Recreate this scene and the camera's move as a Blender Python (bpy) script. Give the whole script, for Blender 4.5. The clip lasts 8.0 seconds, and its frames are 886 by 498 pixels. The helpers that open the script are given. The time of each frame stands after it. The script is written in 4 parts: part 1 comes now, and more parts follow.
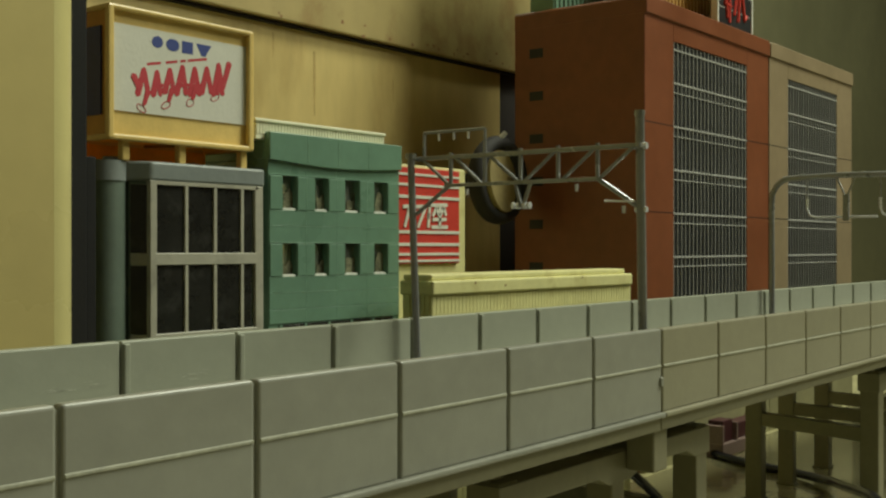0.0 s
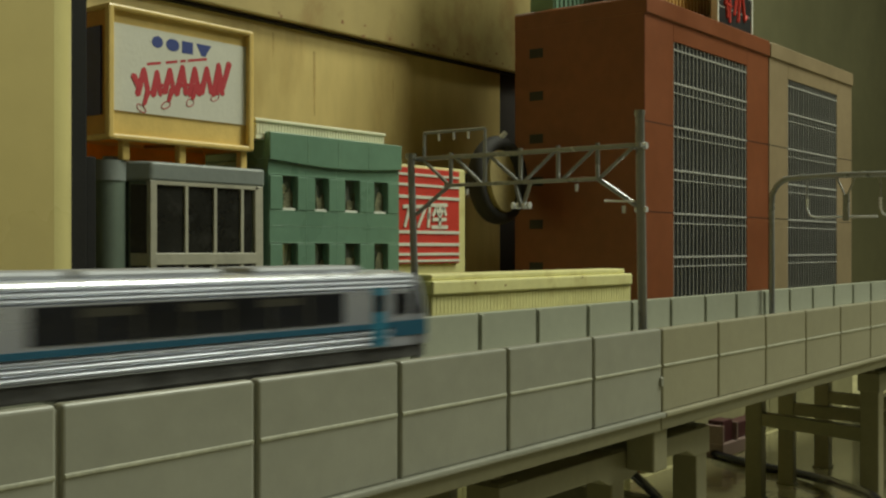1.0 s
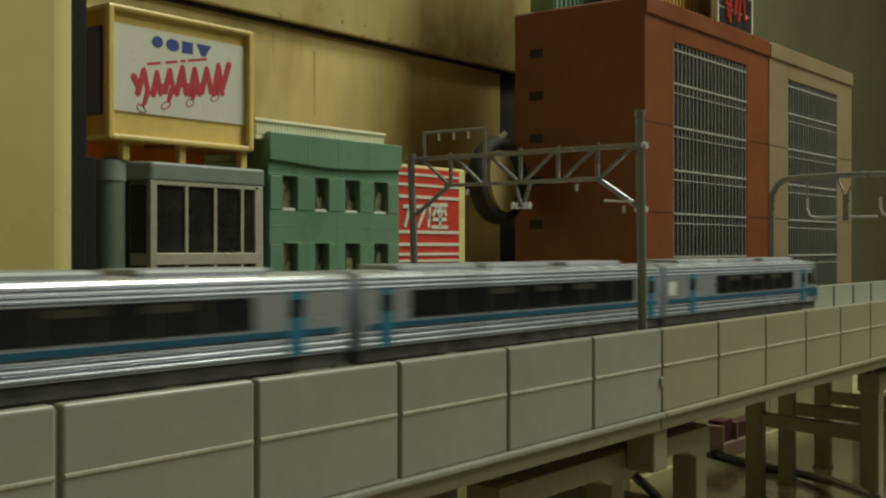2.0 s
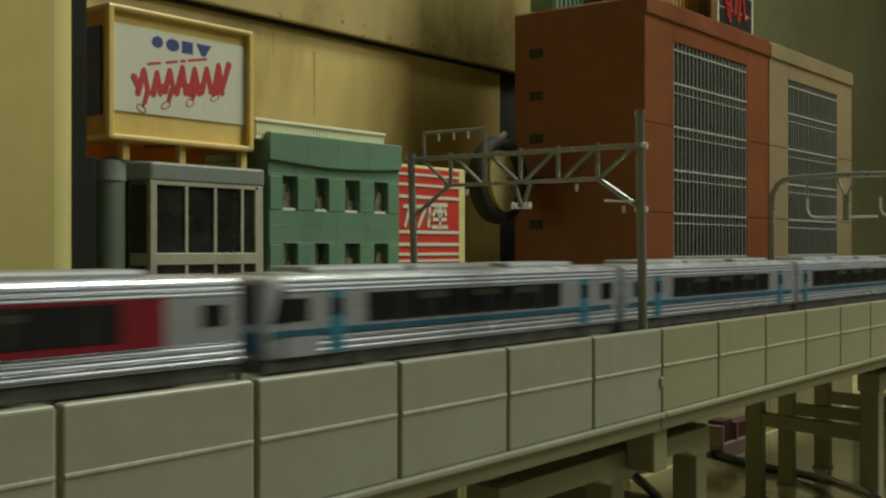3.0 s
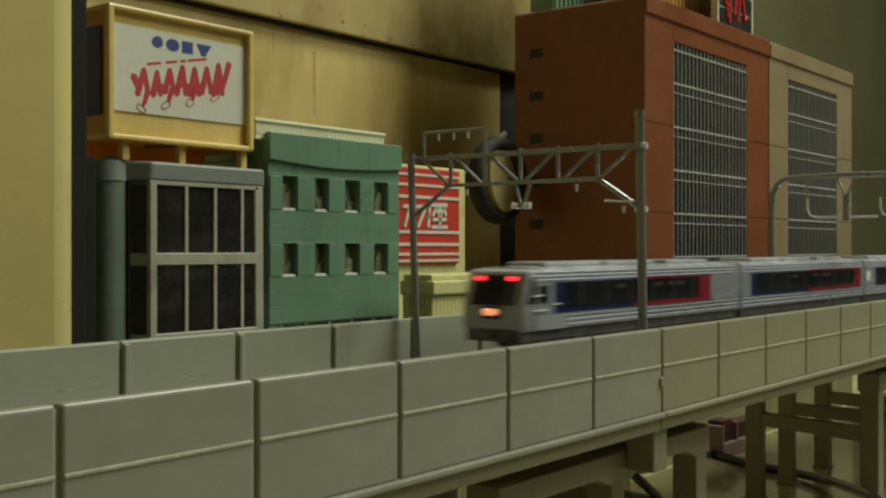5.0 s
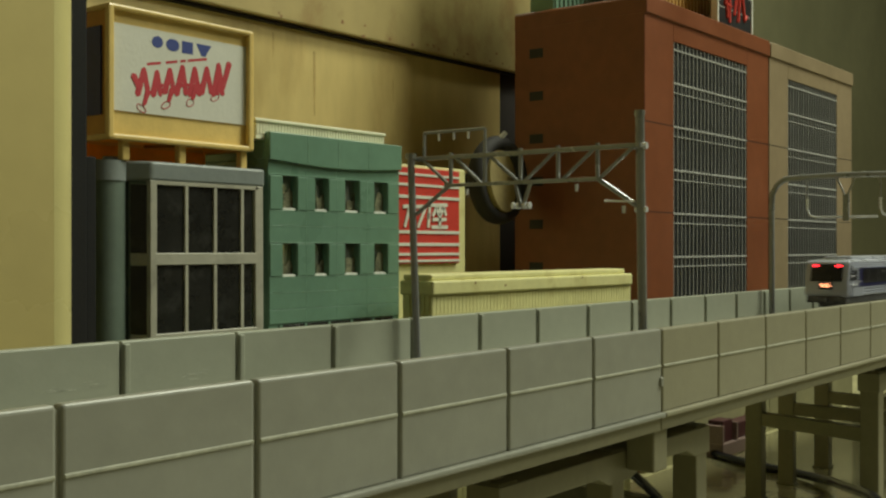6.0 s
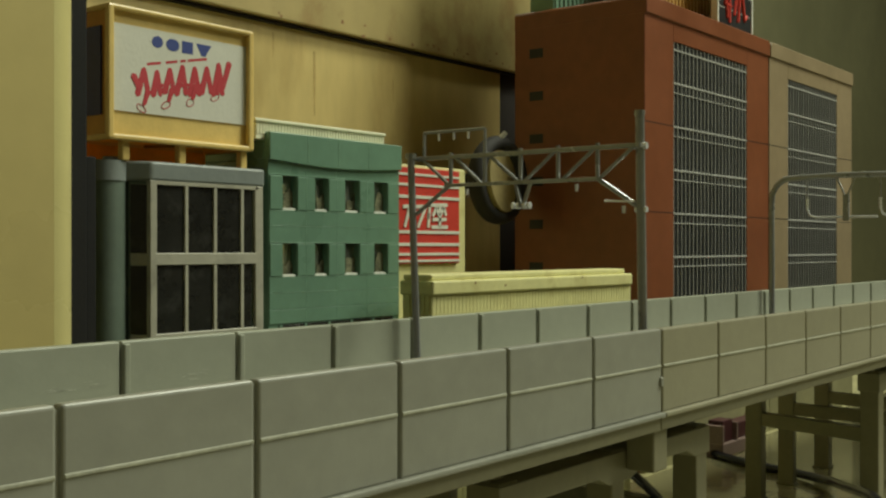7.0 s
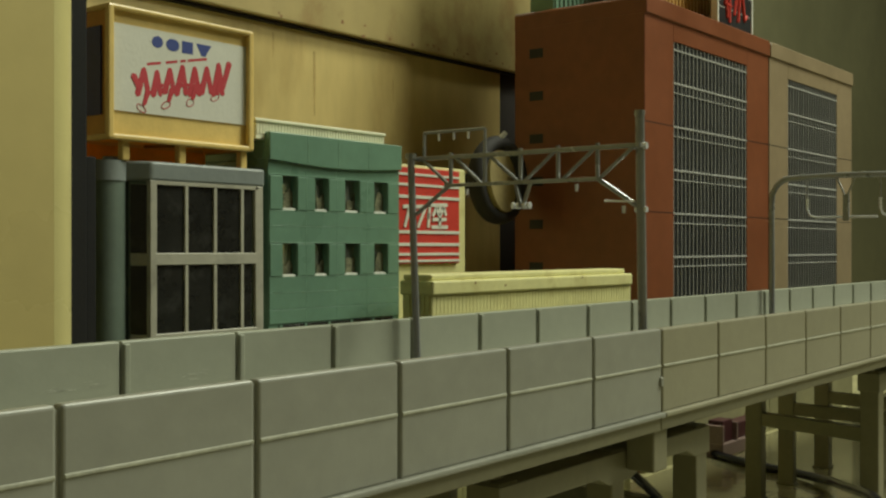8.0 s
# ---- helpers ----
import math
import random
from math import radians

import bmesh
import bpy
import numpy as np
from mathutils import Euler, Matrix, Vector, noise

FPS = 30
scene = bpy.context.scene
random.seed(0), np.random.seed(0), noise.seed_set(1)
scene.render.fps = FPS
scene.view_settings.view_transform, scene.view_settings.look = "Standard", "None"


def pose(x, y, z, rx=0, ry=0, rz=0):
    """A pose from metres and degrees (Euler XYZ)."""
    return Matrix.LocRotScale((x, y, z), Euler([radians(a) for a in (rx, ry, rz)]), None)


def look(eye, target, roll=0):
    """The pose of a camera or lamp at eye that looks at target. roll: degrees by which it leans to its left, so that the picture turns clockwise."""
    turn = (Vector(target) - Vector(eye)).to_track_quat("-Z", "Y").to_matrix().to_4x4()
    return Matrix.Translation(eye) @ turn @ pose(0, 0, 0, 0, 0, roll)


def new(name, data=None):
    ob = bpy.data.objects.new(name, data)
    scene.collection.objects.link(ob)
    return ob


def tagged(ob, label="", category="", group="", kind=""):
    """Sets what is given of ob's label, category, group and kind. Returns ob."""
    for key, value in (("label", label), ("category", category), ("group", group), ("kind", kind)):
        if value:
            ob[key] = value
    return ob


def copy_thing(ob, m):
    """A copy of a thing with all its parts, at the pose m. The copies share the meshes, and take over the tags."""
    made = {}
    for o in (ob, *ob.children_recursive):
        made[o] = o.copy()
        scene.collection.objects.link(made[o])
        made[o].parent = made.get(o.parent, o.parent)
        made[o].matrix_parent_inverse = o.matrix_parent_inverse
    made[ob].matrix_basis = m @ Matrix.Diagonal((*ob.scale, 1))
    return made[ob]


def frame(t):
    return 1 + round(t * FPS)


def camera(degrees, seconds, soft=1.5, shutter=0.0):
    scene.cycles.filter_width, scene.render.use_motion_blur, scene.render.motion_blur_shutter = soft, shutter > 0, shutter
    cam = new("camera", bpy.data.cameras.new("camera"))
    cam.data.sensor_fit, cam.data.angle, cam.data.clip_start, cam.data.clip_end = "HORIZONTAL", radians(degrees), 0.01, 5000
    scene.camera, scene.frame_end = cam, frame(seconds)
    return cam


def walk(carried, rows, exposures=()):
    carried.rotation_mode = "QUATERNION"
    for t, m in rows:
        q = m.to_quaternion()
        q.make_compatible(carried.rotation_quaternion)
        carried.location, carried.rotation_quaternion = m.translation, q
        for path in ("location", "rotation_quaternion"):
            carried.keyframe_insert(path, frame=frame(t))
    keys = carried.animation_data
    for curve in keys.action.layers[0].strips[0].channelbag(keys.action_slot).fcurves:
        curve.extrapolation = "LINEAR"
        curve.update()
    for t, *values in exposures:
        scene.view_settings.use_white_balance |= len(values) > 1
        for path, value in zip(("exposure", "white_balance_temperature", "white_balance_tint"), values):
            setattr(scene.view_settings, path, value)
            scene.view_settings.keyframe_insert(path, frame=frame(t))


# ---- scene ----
MM = 0.001
EYE_Z = 0.105
HEADING = 38.0          # degrees from the viaduct's line (x) towards the back wall (y)

cam = camera(44.0, 8.0, soft=2.3, shutter=0.5)
eye = (0.0, 0.0, EYE_Z)
aim = (math.cos(radians(HEADING)), math.sin(radians(HEADING)), EYE_Z - 0.001)
walk(cam, [(0.0, look(eye, aim)), (8.0, look(eye, aim))],
     exposures=[(0.0, 0.0), (0.5, 0.0), (1.0, -0.12), (1.5, -0.27), (3.0, -0.27), (4.5, -0.26), (4.8, -0.22), (5.8, -0.02), (6.5, 0.0), (8.0, 0.0)])

# ---- world, lamps, exposure ----
world = bpy.data.worlds.new("world")
scene.world = world
world.use_nodes = True
world.node_tree.nodes["Background"].inputs[0].default_value = (1.0, 0.9, 0.7, 1)
world.node_tree.nodes["Background"].inputs[1].default_value = 0.03


def area_lamp(name, m, sx, sy, watts, colour):
    data = bpy.data.lights.new(name, "AREA")
    data.shape, data.size, data.size_y, data.energy, data.color = "RECTANGLE", sx, sy, watts, colour
    ob = new(name, data)
    ob.matrix_world = m
    return tagged(ob, "unseen soft area lamp above the table", "lamp")


# added frontal fill from the right, in place of soft room bounce
area_lamp("unseen_lamp", look((1.27, -0.80, 1.18), (0.35, 0.25, 0.1)), 0.7, 0.4, 10.8, (0.97, 1.0, 0.79))
# overhead lamp, its source unseen, for the bright top edges
area_lamp("unseen_lamp", look((0.92, -0.25, 1.30), (0.35, 0.25, 0.1)), 0.5, 0.15, 15.5, (0.97, 1.0, 0.79))

# ---- materials ----


def mat(name, colour, rough=0.5, metal=0.0, vary=0.12, scale=60.0, bump=0.15, fine=900.0, stain=None, stain_scale=12.0,
        coat=0.0, stretch=(1, 1, 1), rand=0.0, thin=0.0):
    m = bpy.data.materials.new(name)
    m.use_nodes = True
    nt = m.node_tree
    bsdf = nt.nodes["Principled BSDF"]
    bsdf.inputs["Roughness"].default_value = rough
    bsdf.inputs["Metallic"].default_value = metal
    bsdf.inputs["Coat Weight"].default_value = coat
    tc = nt.nodes.new("ShaderNodeTexCoord")
    mp = nt.nodes.new("ShaderNodeMapping")
    mp.inputs["Scale"].default_value = stretch
    nt.links.new(tc.outputs["Object"], mp.inputs["Vector"])
    n1 = nt.nodes.new("ShaderNodeTexNoise")
    n1.inputs["Scale"].default_value = scale
    n1.inputs["Detail"].default_value = 6
    nt.links.new(mp.outputs[0], n1.inputs["Vector"])
    r = nt.nodes.new("ShaderNodeMapRange")
    r.inputs["From Min"].default_value, r.inputs["From Max"].default_value = 0.3, 0.7
    r.inputs["To Min"].default_value, r.inputs["To Max"].default_value = 1 - vary, 1 + vary
    nt.links.new(n1.outputs["Fac"], r.inputs["Value"])
    mul = nt.nodes.new("ShaderNodeMix")
    mul.data_type, mul.blend_type = "RGBA", "MULTIPLY"
    mul.inputs["Factor"].default_value = 1.0
    mul.inputs["A"].default_value = (*colour, 1)
    nt.links.new(r.outputs[0], mul.inputs["B"])
    out = mul.outputs["Result"]
    n4 = nt.nodes.new("ShaderNodeTexNoise")
    n4.inputs["Scale"].default_value, n4.inputs["Detail"].default_value = scale * 7.3, 5
    nt.links.new(mp.outputs[0], n4.inputs["Vector"])
    r4 = nt.nodes.new("ShaderNodeMapRange")
    r4.inputs["From Min"].default_value, r4.inputs["From Max"].default_value = 0.3, 0.7
    r4.inputs["To Min"].default_value, r4.inputs["To Max"].default_value = 1 - 0.6 * vary, 1 + 0.6 * vary
    nt.links.new(n4.outputs["Fac"], r4.inputs["Value"])
    grime = nt.nodes.new("ShaderNodeMix")
    grime.data_type, grime.blend_type = "RGBA", "MULTIPLY"
    grime.inputs["Factor"].default_value = 1.0
    nt.links.new(out, grime.inputs["A"])
    nt.links.new(r4.outputs[0], grime.inputs["B"])
    out = grime.outputs["Result"]
    if stain:
        n3 = nt.nodes.new("ShaderNodeTexNoise")
        n3.inputs["Scale"].default_value, n3.inputs["Detail"].default_value = stain_scale, 9
        n3.inputs["Roughness"].default_value = 0.65
        nt.links.new(mp.outputs[0], n3.inputs["Vector"])
        r3 = nt.nodes.new("ShaderNodeMapRange")
        r3.inputs["From Min"].default_value, r3.inputs["From Max"].default_value = 0.52, 0.75
        nt.links.new(n3.outputs["Fac"], r3.inputs["Value"])
        mx = nt.nodes.new("ShaderNodeMix")
        mx.data_type = "RGBA"
        nt.links.new(r3.outputs[0], mx.inputs["Factor"])
        nt.links.new(out, mx.inputs["A"])
        mx.inputs["B"].default_value = (*stain, 1)
        out = mx.outputs["Result"]
    if rand:
        oi = nt.nodes.new("ShaderNodeObjectInfo")
        rr = nt.nodes.new("ShaderNodeMapRange")
        rr.inputs["To Min"].default_value, rr.inputs["To Max"].default_value = 1 - rand, 1 + rand
        nt.links.new(oi.outputs["Random"], rr.inputs["Value"])
        m2 = nt.nodes.new("ShaderNodeMix")
        m2.data_type, m2.blend_type = "RGBA", "MULTIPLY"
        m2.inputs["Factor"].default_value = 1.0
        nt.links.new(out, m2.inputs["A"])
        nt.links.new(rr.outputs[0], m2.inputs["B"])
        out = m2.outputs["Result"]
    nt.links.new(out, bsdf.inputs["Base Color"])
    n2 = nt.nodes.new("ShaderNodeTexNoise")
    n2.inputs["Scale"].default_value, n2.inputs["Detail"].default_value = fine, 4
    nt.links.new(mp.outputs[0], n2.inputs["Vector"])
    rr2 = nt.nodes.new("ShaderNodeMapRange")
    rr2.inputs["To Min"].default_value, rr2.inputs["To Max"].default_value = max(0.03, rough - 0.12), min(1, rough + 0.12)
    nt.links.new(n1.outputs["Fac"], rr2.inputs["Value"])
    nt.links.new(rr2.outputs[0], bsdf.inputs["Roughness"])
    b = nt.nodes.new("ShaderNodeBump")
    b.inputs["Strength"].default_value, b.inputs["Distance"].default_value = bump, 0.0004
    nt.links.new(n2.outputs["Fac"], b.inputs["Height"])
    nt.links.new(b.outputs[0], bsdf.inputs["Normal"])
    if thin:
        tr = nt.nodes.new("ShaderNodeBsdfTranslucent")
        nt.links.new(out, tr.inputs["Color"])
        mix = nt.nodes.new("ShaderNodeMixShader")
        mix.inputs[0].default_value = thin
        nt.links.new(bsdf.outputs[0], mix.inputs[1])
        nt.links.new(tr.outputs[0], mix.inputs[2])
        nt.links.new(mix.outputs[0], nt.nodes["Material Output"].inputs["Surface"])
    return m


def glow(name, colour, strength):
    m = bpy.data.materials.new(name)
    m.use_nodes = True
    b = m.node_tree.nodes["Principled BSDF"]
    b.inputs["Base Color"].default_value = (*colour, 1)
    b.inputs["Emission Color"].default_value = (*colour, 1)
    b.inputs["Emission Strength"].default_value = strength
    b.inputs["Roughness"].default_value = 0.25
    return m


def glass(name, colour, rough=0.08):
    m = bpy.data.materials.new(name)
    m.use_nodes = True
    b = m.node_tree.nodes["Principled BSDF"]
    b.inputs["Base Color"].default_value = (*colour, 1)
    b.inputs["Roughness"].default_value = rough
    b.inputs["Transmission Weight"].default_value = 0.9
    b.inputs["IOR"].default_value = 1.45
    return m


M_CONC = mat("grey_plastic", (0.292, 0.296, 0.25), 0.38, vary=0.08, scale=35, bump=0.05, rand=0.02)
M_CONC2 = mat("olive_grey_plastic", (0.302, 0.288, 0.204), 0.38, vary=0.06, scale=35, bump=0.12, rand=0.02)
# paler than the panels: the ridge's highlight is put into its colour
M_RIDGE_LIT = mat("ridge_highlight", (0.42, 0.425, 0.34), 0.4, vary=0.2, scale=150)
M_GIRDER = mat("beige_plastic", (0.235, 0.222, 0.14), 0.5, vary=0.08)
M_CONC3 = mat("pale_grey_plastic", (0.35, 0.37, 0.29), 0.36, vary=0.06, scale=35, bump=0.08, rand=0.02)
M_FLOOR_LIT = mat("lit_floor_tone", (0.36, 0.34, 0.19), 0.45, vary=0.12, scale=15)
# cream plastic again, lightened where the roll catches light from the right
M_TRIM = mat("lit_rolled_edge", (0.615, 0.55, 0.24), 0.3, vary=0.06, scale=14, stain=(0.55, 0.48, 0.19), stain_scale=14)
M_DRIP = mat("drip_stain", (0.46, 0.33, 0.115), 0.45, vary=0.2, scale=200)
M_RUST = mat("rust_stain", (0.26, 0.14, 0.05), 0.6, vary=0.3, scale=300)
M_DECK = mat("deck_plastic", (0.30, 0.30, 0.25), 0.6, vary=0.1)
M_BALLAST = mat("ballast", (0.11, 0.105, 0.095), 0.9, vary=0.5, scale=1500, bump=0.9, fine=1200)
M_RAIL = mat("nickel_rail", (0.55, 0.52, 0.46), 0.28, 1.0)
M_SLEEPER = mat("sleeper_plastic", (0.12, 0.10, 0.08), 0.6)
M_MAST = mat("mast_grey_plastic", (0.29, 0.30, 0.295), 0.29, 0.35, vary=0.1)
M_WALL = mat("yellowed_board", (0.60, 0.47, 0.19), 0.36, vary=0.18, scale=12, bump=0.1, fine=300,
             stain=(0.36, 0.24, 0.08), stain_scale=20, stretch=(1, 1, 0.3))
M_LEDGE = mat("yellowed_ledge", (0.42, 0.335, 0.145), 0.34, vary=0.12, scale=10, bump=0.1, fine=300,
              stain=(0.27, 0.15, 0.05), stain_scale=34, stretch=(1, 1, 0.7))
M_PILLAR = mat("cream_plastic", (0.55, 0.46, 0.19), 0.3, vary=0.06, scale=14, bump=0.04, stain=(0.44, 0.36, 0.13), stain_scale=10)
M_FARWALL = mat("olive_wall", (0.095, 0.091, 0.043), 0.7, vary=0.12, scale=5)
M_ROOM = mat("room_paint", (0.42, 0.38, 0.28), 0.8, vary=0.05, scale=3)
# shaded and lit tones of the floor, for the viaduct's shadow
M_TABLE = mat("shaded_table_board", (0.33, 0.305, 0.165), 0.2, vary=0.15, scale=12, bump=0.03, stain=(0.24, 0.22, 0.12), stain_scale=8, coat=0.7)
M_BASE = mat("lit_table_board", (0.52, 0.49, 0.27), 0.3, vary=0.12, scale=12, bump=0.03, stain=(0.36, 0.33, 0.17), stain_scale=8)
M_SHADE_BLACK = mat("shade_black", (0.005, 0.005, 0.005), 0.95)
M_GREY = mat("grey_green_plastic", (0.135, 0.175, 0.14), 0.38, vary=0.08)
M_GREYROOF = mat("slate_plastic", (0.225, 0.255, 0.245), 0.42, vary=0.08)
M_SILVER = mat("grey_trim", (0.42, 0.41, 0.33), 0.4, vary=0.08, stain=(0.26, 0.25, 0.2), stain_scale=90)
M_DARKGLASS = mat("smoked_window", (0.018, 0.018, 0.016), 0.2, vary=0.2, scale=120, bump=0.02, stain=(0.05, 0.05, 0.045), stain_scale=160)
M_GREEN = mat("green_plastic", (0.15, 0.268, 0.19), 0.30, vary=0.08, scale=40, bump=0.08, rand=0.02)
M_GREEN2 = mat("pale_green_plastic", (0.225, 0.37, 0.27), 0.35, vary=0.25, scale=150)
M_CREAM = mat("cream_trim", (0.82, 0.82, 0.60), 0.45, vary=0.06)
M_INSERT = mat("insert_plastic", (0.26, 0.26, 0.17), 0.15, vary=0.6, scale=180, thin=0.3)
M_SCUFF = mat("scuffed_plastic", (0.47, 0.49, 0.40), 0.5, vary=0.4, scale=500)
M_WHITE = mat("white_plastic", (0.72, 0.72, 0.66), 0.4, vary=0.04)
M_LOW = mat("pale_yellow_plastic", (0.70, 0.67, 0.32), 0.42, vary=0.09, scale=30, stain=(0.52, 0.46, 0.18), stain_scale=60)
M_BROWN = mat("brown_plastic", (0.198, 0.062, 0.0245), 0.38, vary=0.13, scale=20)
M_TAN = mat("tan_plastic", (0.252, 0.194, 0.114), 0.42, vary=0.11, scale=20)
M_GRID = mat("black_panel", (0.011, 0.012, 0.013), 0.45, vary=0.3)
M_FIN = mat("silver_fin", (0.41, 0.41, 0.385), 0.35, 0.1, stain=(0.3, 0.3, 0.28), stain_scale=220)
M_SIGNY = mat("yellow_sign_plastic", (0.72, 0.53, 0.18), 0.36, vary=0.10, scale=40)
M_SIGNT = mat("thin_yellow_plastic", (0.80, 0.54, 0.15), 0.36, vary=0.10, scale=40, thin=0.45)
M_SIGNW = mat("sign_paper", (0.66, 0.66, 0.58), 0.5, vary=0.03)
M_BLUE = mat("blue_ink", (0.035, 0.06, 0.25), 0.5, vary=0.05)
M_RED = mat("red_ink", (0.50, 0.035, 0.05), 0.5, vary=0.05)
M_SIGNRED = mat("red_sign", (0.55, 0.045, 0.03), 0.45, vary=0.06)
M_NAVY = mat("navy_panel", (0.035, 0.05, 0.2), 0.6)
M_ORANGE = mat("ochre_plastic", (0.45, 0.27, 0.07), 0.5)
M_AMBER = mat("amber_plastic", (0.85, 0.47, 0.08), 0.35, vary=0.15, thin=0.45)
M_RUBBER = mat("black_rubber", (0.02, 0.019, 0.017), 0.75)
M_DISC = mat("tarnished_disc", (0.40, 0.33, 0.15), 0.5, vary=0.15)
M_SHADE_DARK = mat("shade_dark", (0.022, 0.016, 0.012), 0.92)
M_CABLE = mat("black_cable", (0.012, 0.012, 0.018), 0.16)
M_STEEL = mat("stainless_side", (0.61, 0.64, 0.735), 0.29, 0.6, vary=0.05, scale=80, bump=0.02, stretch=(0.1, 1, 1))
M_CAB = mat("silver_cab", (0.42, 0.44, 0.50), 0.42, 0.3, vary=0.06)
M_ROOF = mat("silver_roof", (0.72, 0.75, 0.83), 0.26, 0.6, vary=0.05)
M_ACUNIT = mat("grey_roof_unit", (0.34, 0.355, 0.39), 0.45, 0.2)
M_TGLASS = mat("train_window", (0.012, 0.013, 0.018), 0.12, vary=0.3, scale=60, bump=0.0)
M_TBLUE = mat("train_blue", (0.03, 0.115, 0.19), 0.25, vary=0.05)
M_TTEAL = mat("train_teal", (0.035, 0.20, 0.31), 0.3, vary=0.05)
M_TNAVY = mat("train_navy", (0.016, 0.017, 0.075), 0.3, vary=0.05)
M_TRED = mat("train_red", (0.23, 0.018, 0.03), 0.3, vary=0.05)
M_UNDER = mat("underframe_black", (0.10, 0.10, 0.098), 0.5, vary=0.5, scale=250)
M_PAPER = mat("white_sticker", (0.8, 0.8, 0.8), 0.5)
# window posts, and the reflections painted on the train's glass
M_GLINT_POST = mat("window_glint_post", (0.055, 0.052, 0.042), 0.3)
G_RED = glow("red_tail_lamp", (1.0, 0.03, 0.04), 2.6)
G_WARM = glow("warm_lamp", (1.0, 0.36, 0.16), 4.8)
M_PINK = mat("pink_plastic", (0.27, 0.19, 0.165), 0.5)
M_MAROON = mat("maroon_plastic", (0.07, 0.018, 0.022), 0.45)
M_COPPER = mat("fitting_silver", (0.80, 0.82, 0.86), 0.22, 0.4)

# ---- building helpers (millimetres in, metres out) ----


def mesh_of(name, bm, material):
    me = bpy.data.meshes.new(name)
    bmesh.ops.scale(bm, vec=(MM, MM, MM), verts=bm.verts)
    bm.normal_update()
    bm.to_mesh(me)
    bm.free()
    me.materials.append(material)
    return me


def part(name, bm, material, parent, label="", smooth=False, smooth_angle=False):
    me = mesh_of(name, bm, material)
    if smooth:
        me.shade_smooth()
    if smooth_angle:
        for p in me.polygons:
            p.use_smooth = True
        me.set_sharp_from_angle(angle=radians(35))
    ob = new(name, me)
    ob.parent = parent
    if label:
        tagged(ob, label)
    return ob


def piece(name, me, parent, x=0, y=0, z=0):
    ob = new(name, me)
    ob.parent = parent
    ob.location = (x * MM, y * MM, z * MM)
    return ob


def thing(name, label, category, x=0, y=0, z=0, group="", kind=""):
    ob = new(name)
    ob.empty_display_size = 0.01
    ob.location = (x * MM, y * MM, z * MM)
    return tagged(ob, label, category, group, kind)


def box(x0, x1, y0, y1, z0, z1, bevel=0.0, seg=2, bm=None):
    own = bmesh.new()
    bmesh.ops.create_cube(own, size=1.0)
    for v in own.verts:
        v.co = Vector(((x0 + x1) / 2 + v.co.x * (x1 - x0), (y0 + y1) / 2 + v.co.y * (y1 - y0), (z0 + z1) / 2 + v.co.z * (z1 - z0)))
    if bevel:
        bmesh.ops.bevel(own, geom=own.edges[:], offset=bevel, segments=seg, affect="EDGES", profile=0.5)
    return merge(bm, own)


def merge(bm, own):
    if bm is None:
        return own
    me = bpy.data.meshes.new("join")
    own.to_mesh(me)
    own.free()
    bm.from_mesh(me)
    bpy.data.meshes.remove(me)
    return bm


def rod(a, b, r, sides=10, bm=None, r2=None):
    """A round bar from a to b."""
    own = bmesh.new()
    a, b = Vector(a), Vector(b)
    m = Matrix.Translation((a + b) / 2) @ (b - a).to_track_quat("Z", "Y").to_matrix().to_4x4()
    bmesh.ops.create_cone(own, cap_ends=True, segments=sides, radius1=r, radius2=r if r2 is None else r2, depth=(b - a).length, matrix=m)
    return merge(bm, own)


def prism(points, y0, y1, bm=None, bevel=0.0, axis="y"):
    """An outline in x, z drawn out along y (or in y, z along x)."""
    own = bmesh.new()
    if axis == "y":
        lo = [own.verts.new((x, y0, z)) for x, z in points]
        hi = [own.verts.new((x, y1, z)) for x, z in points]
    elif axis == "x":
        lo = [own.verts.new((y0, x, z)) for x, z in points]
        hi = [own.verts.new((y1, x, z)) for x, z in points]
    else:
        lo = [own.verts.new((x, z, y0)) for x, z in points]
        hi = [own.verts.new((x, z, y1)) for x, z in points]
    n = len(points)
    own.faces.new(lo)
    own.faces.new(hi[::-1])
    for i in range(n):
        own.faces.new((lo[i], hi[i], hi[(i + 1) % n], lo[(i + 1) % n]))
    bmesh.ops.recalc_face_normals(own, faces=own.faces[:])
    if bevel:
        bmesh.ops.bevel(own, geom=own.edges[:], offset=bevel, segments=2, affect="EDGES", profile=0.5)
    return merge(bm, own)


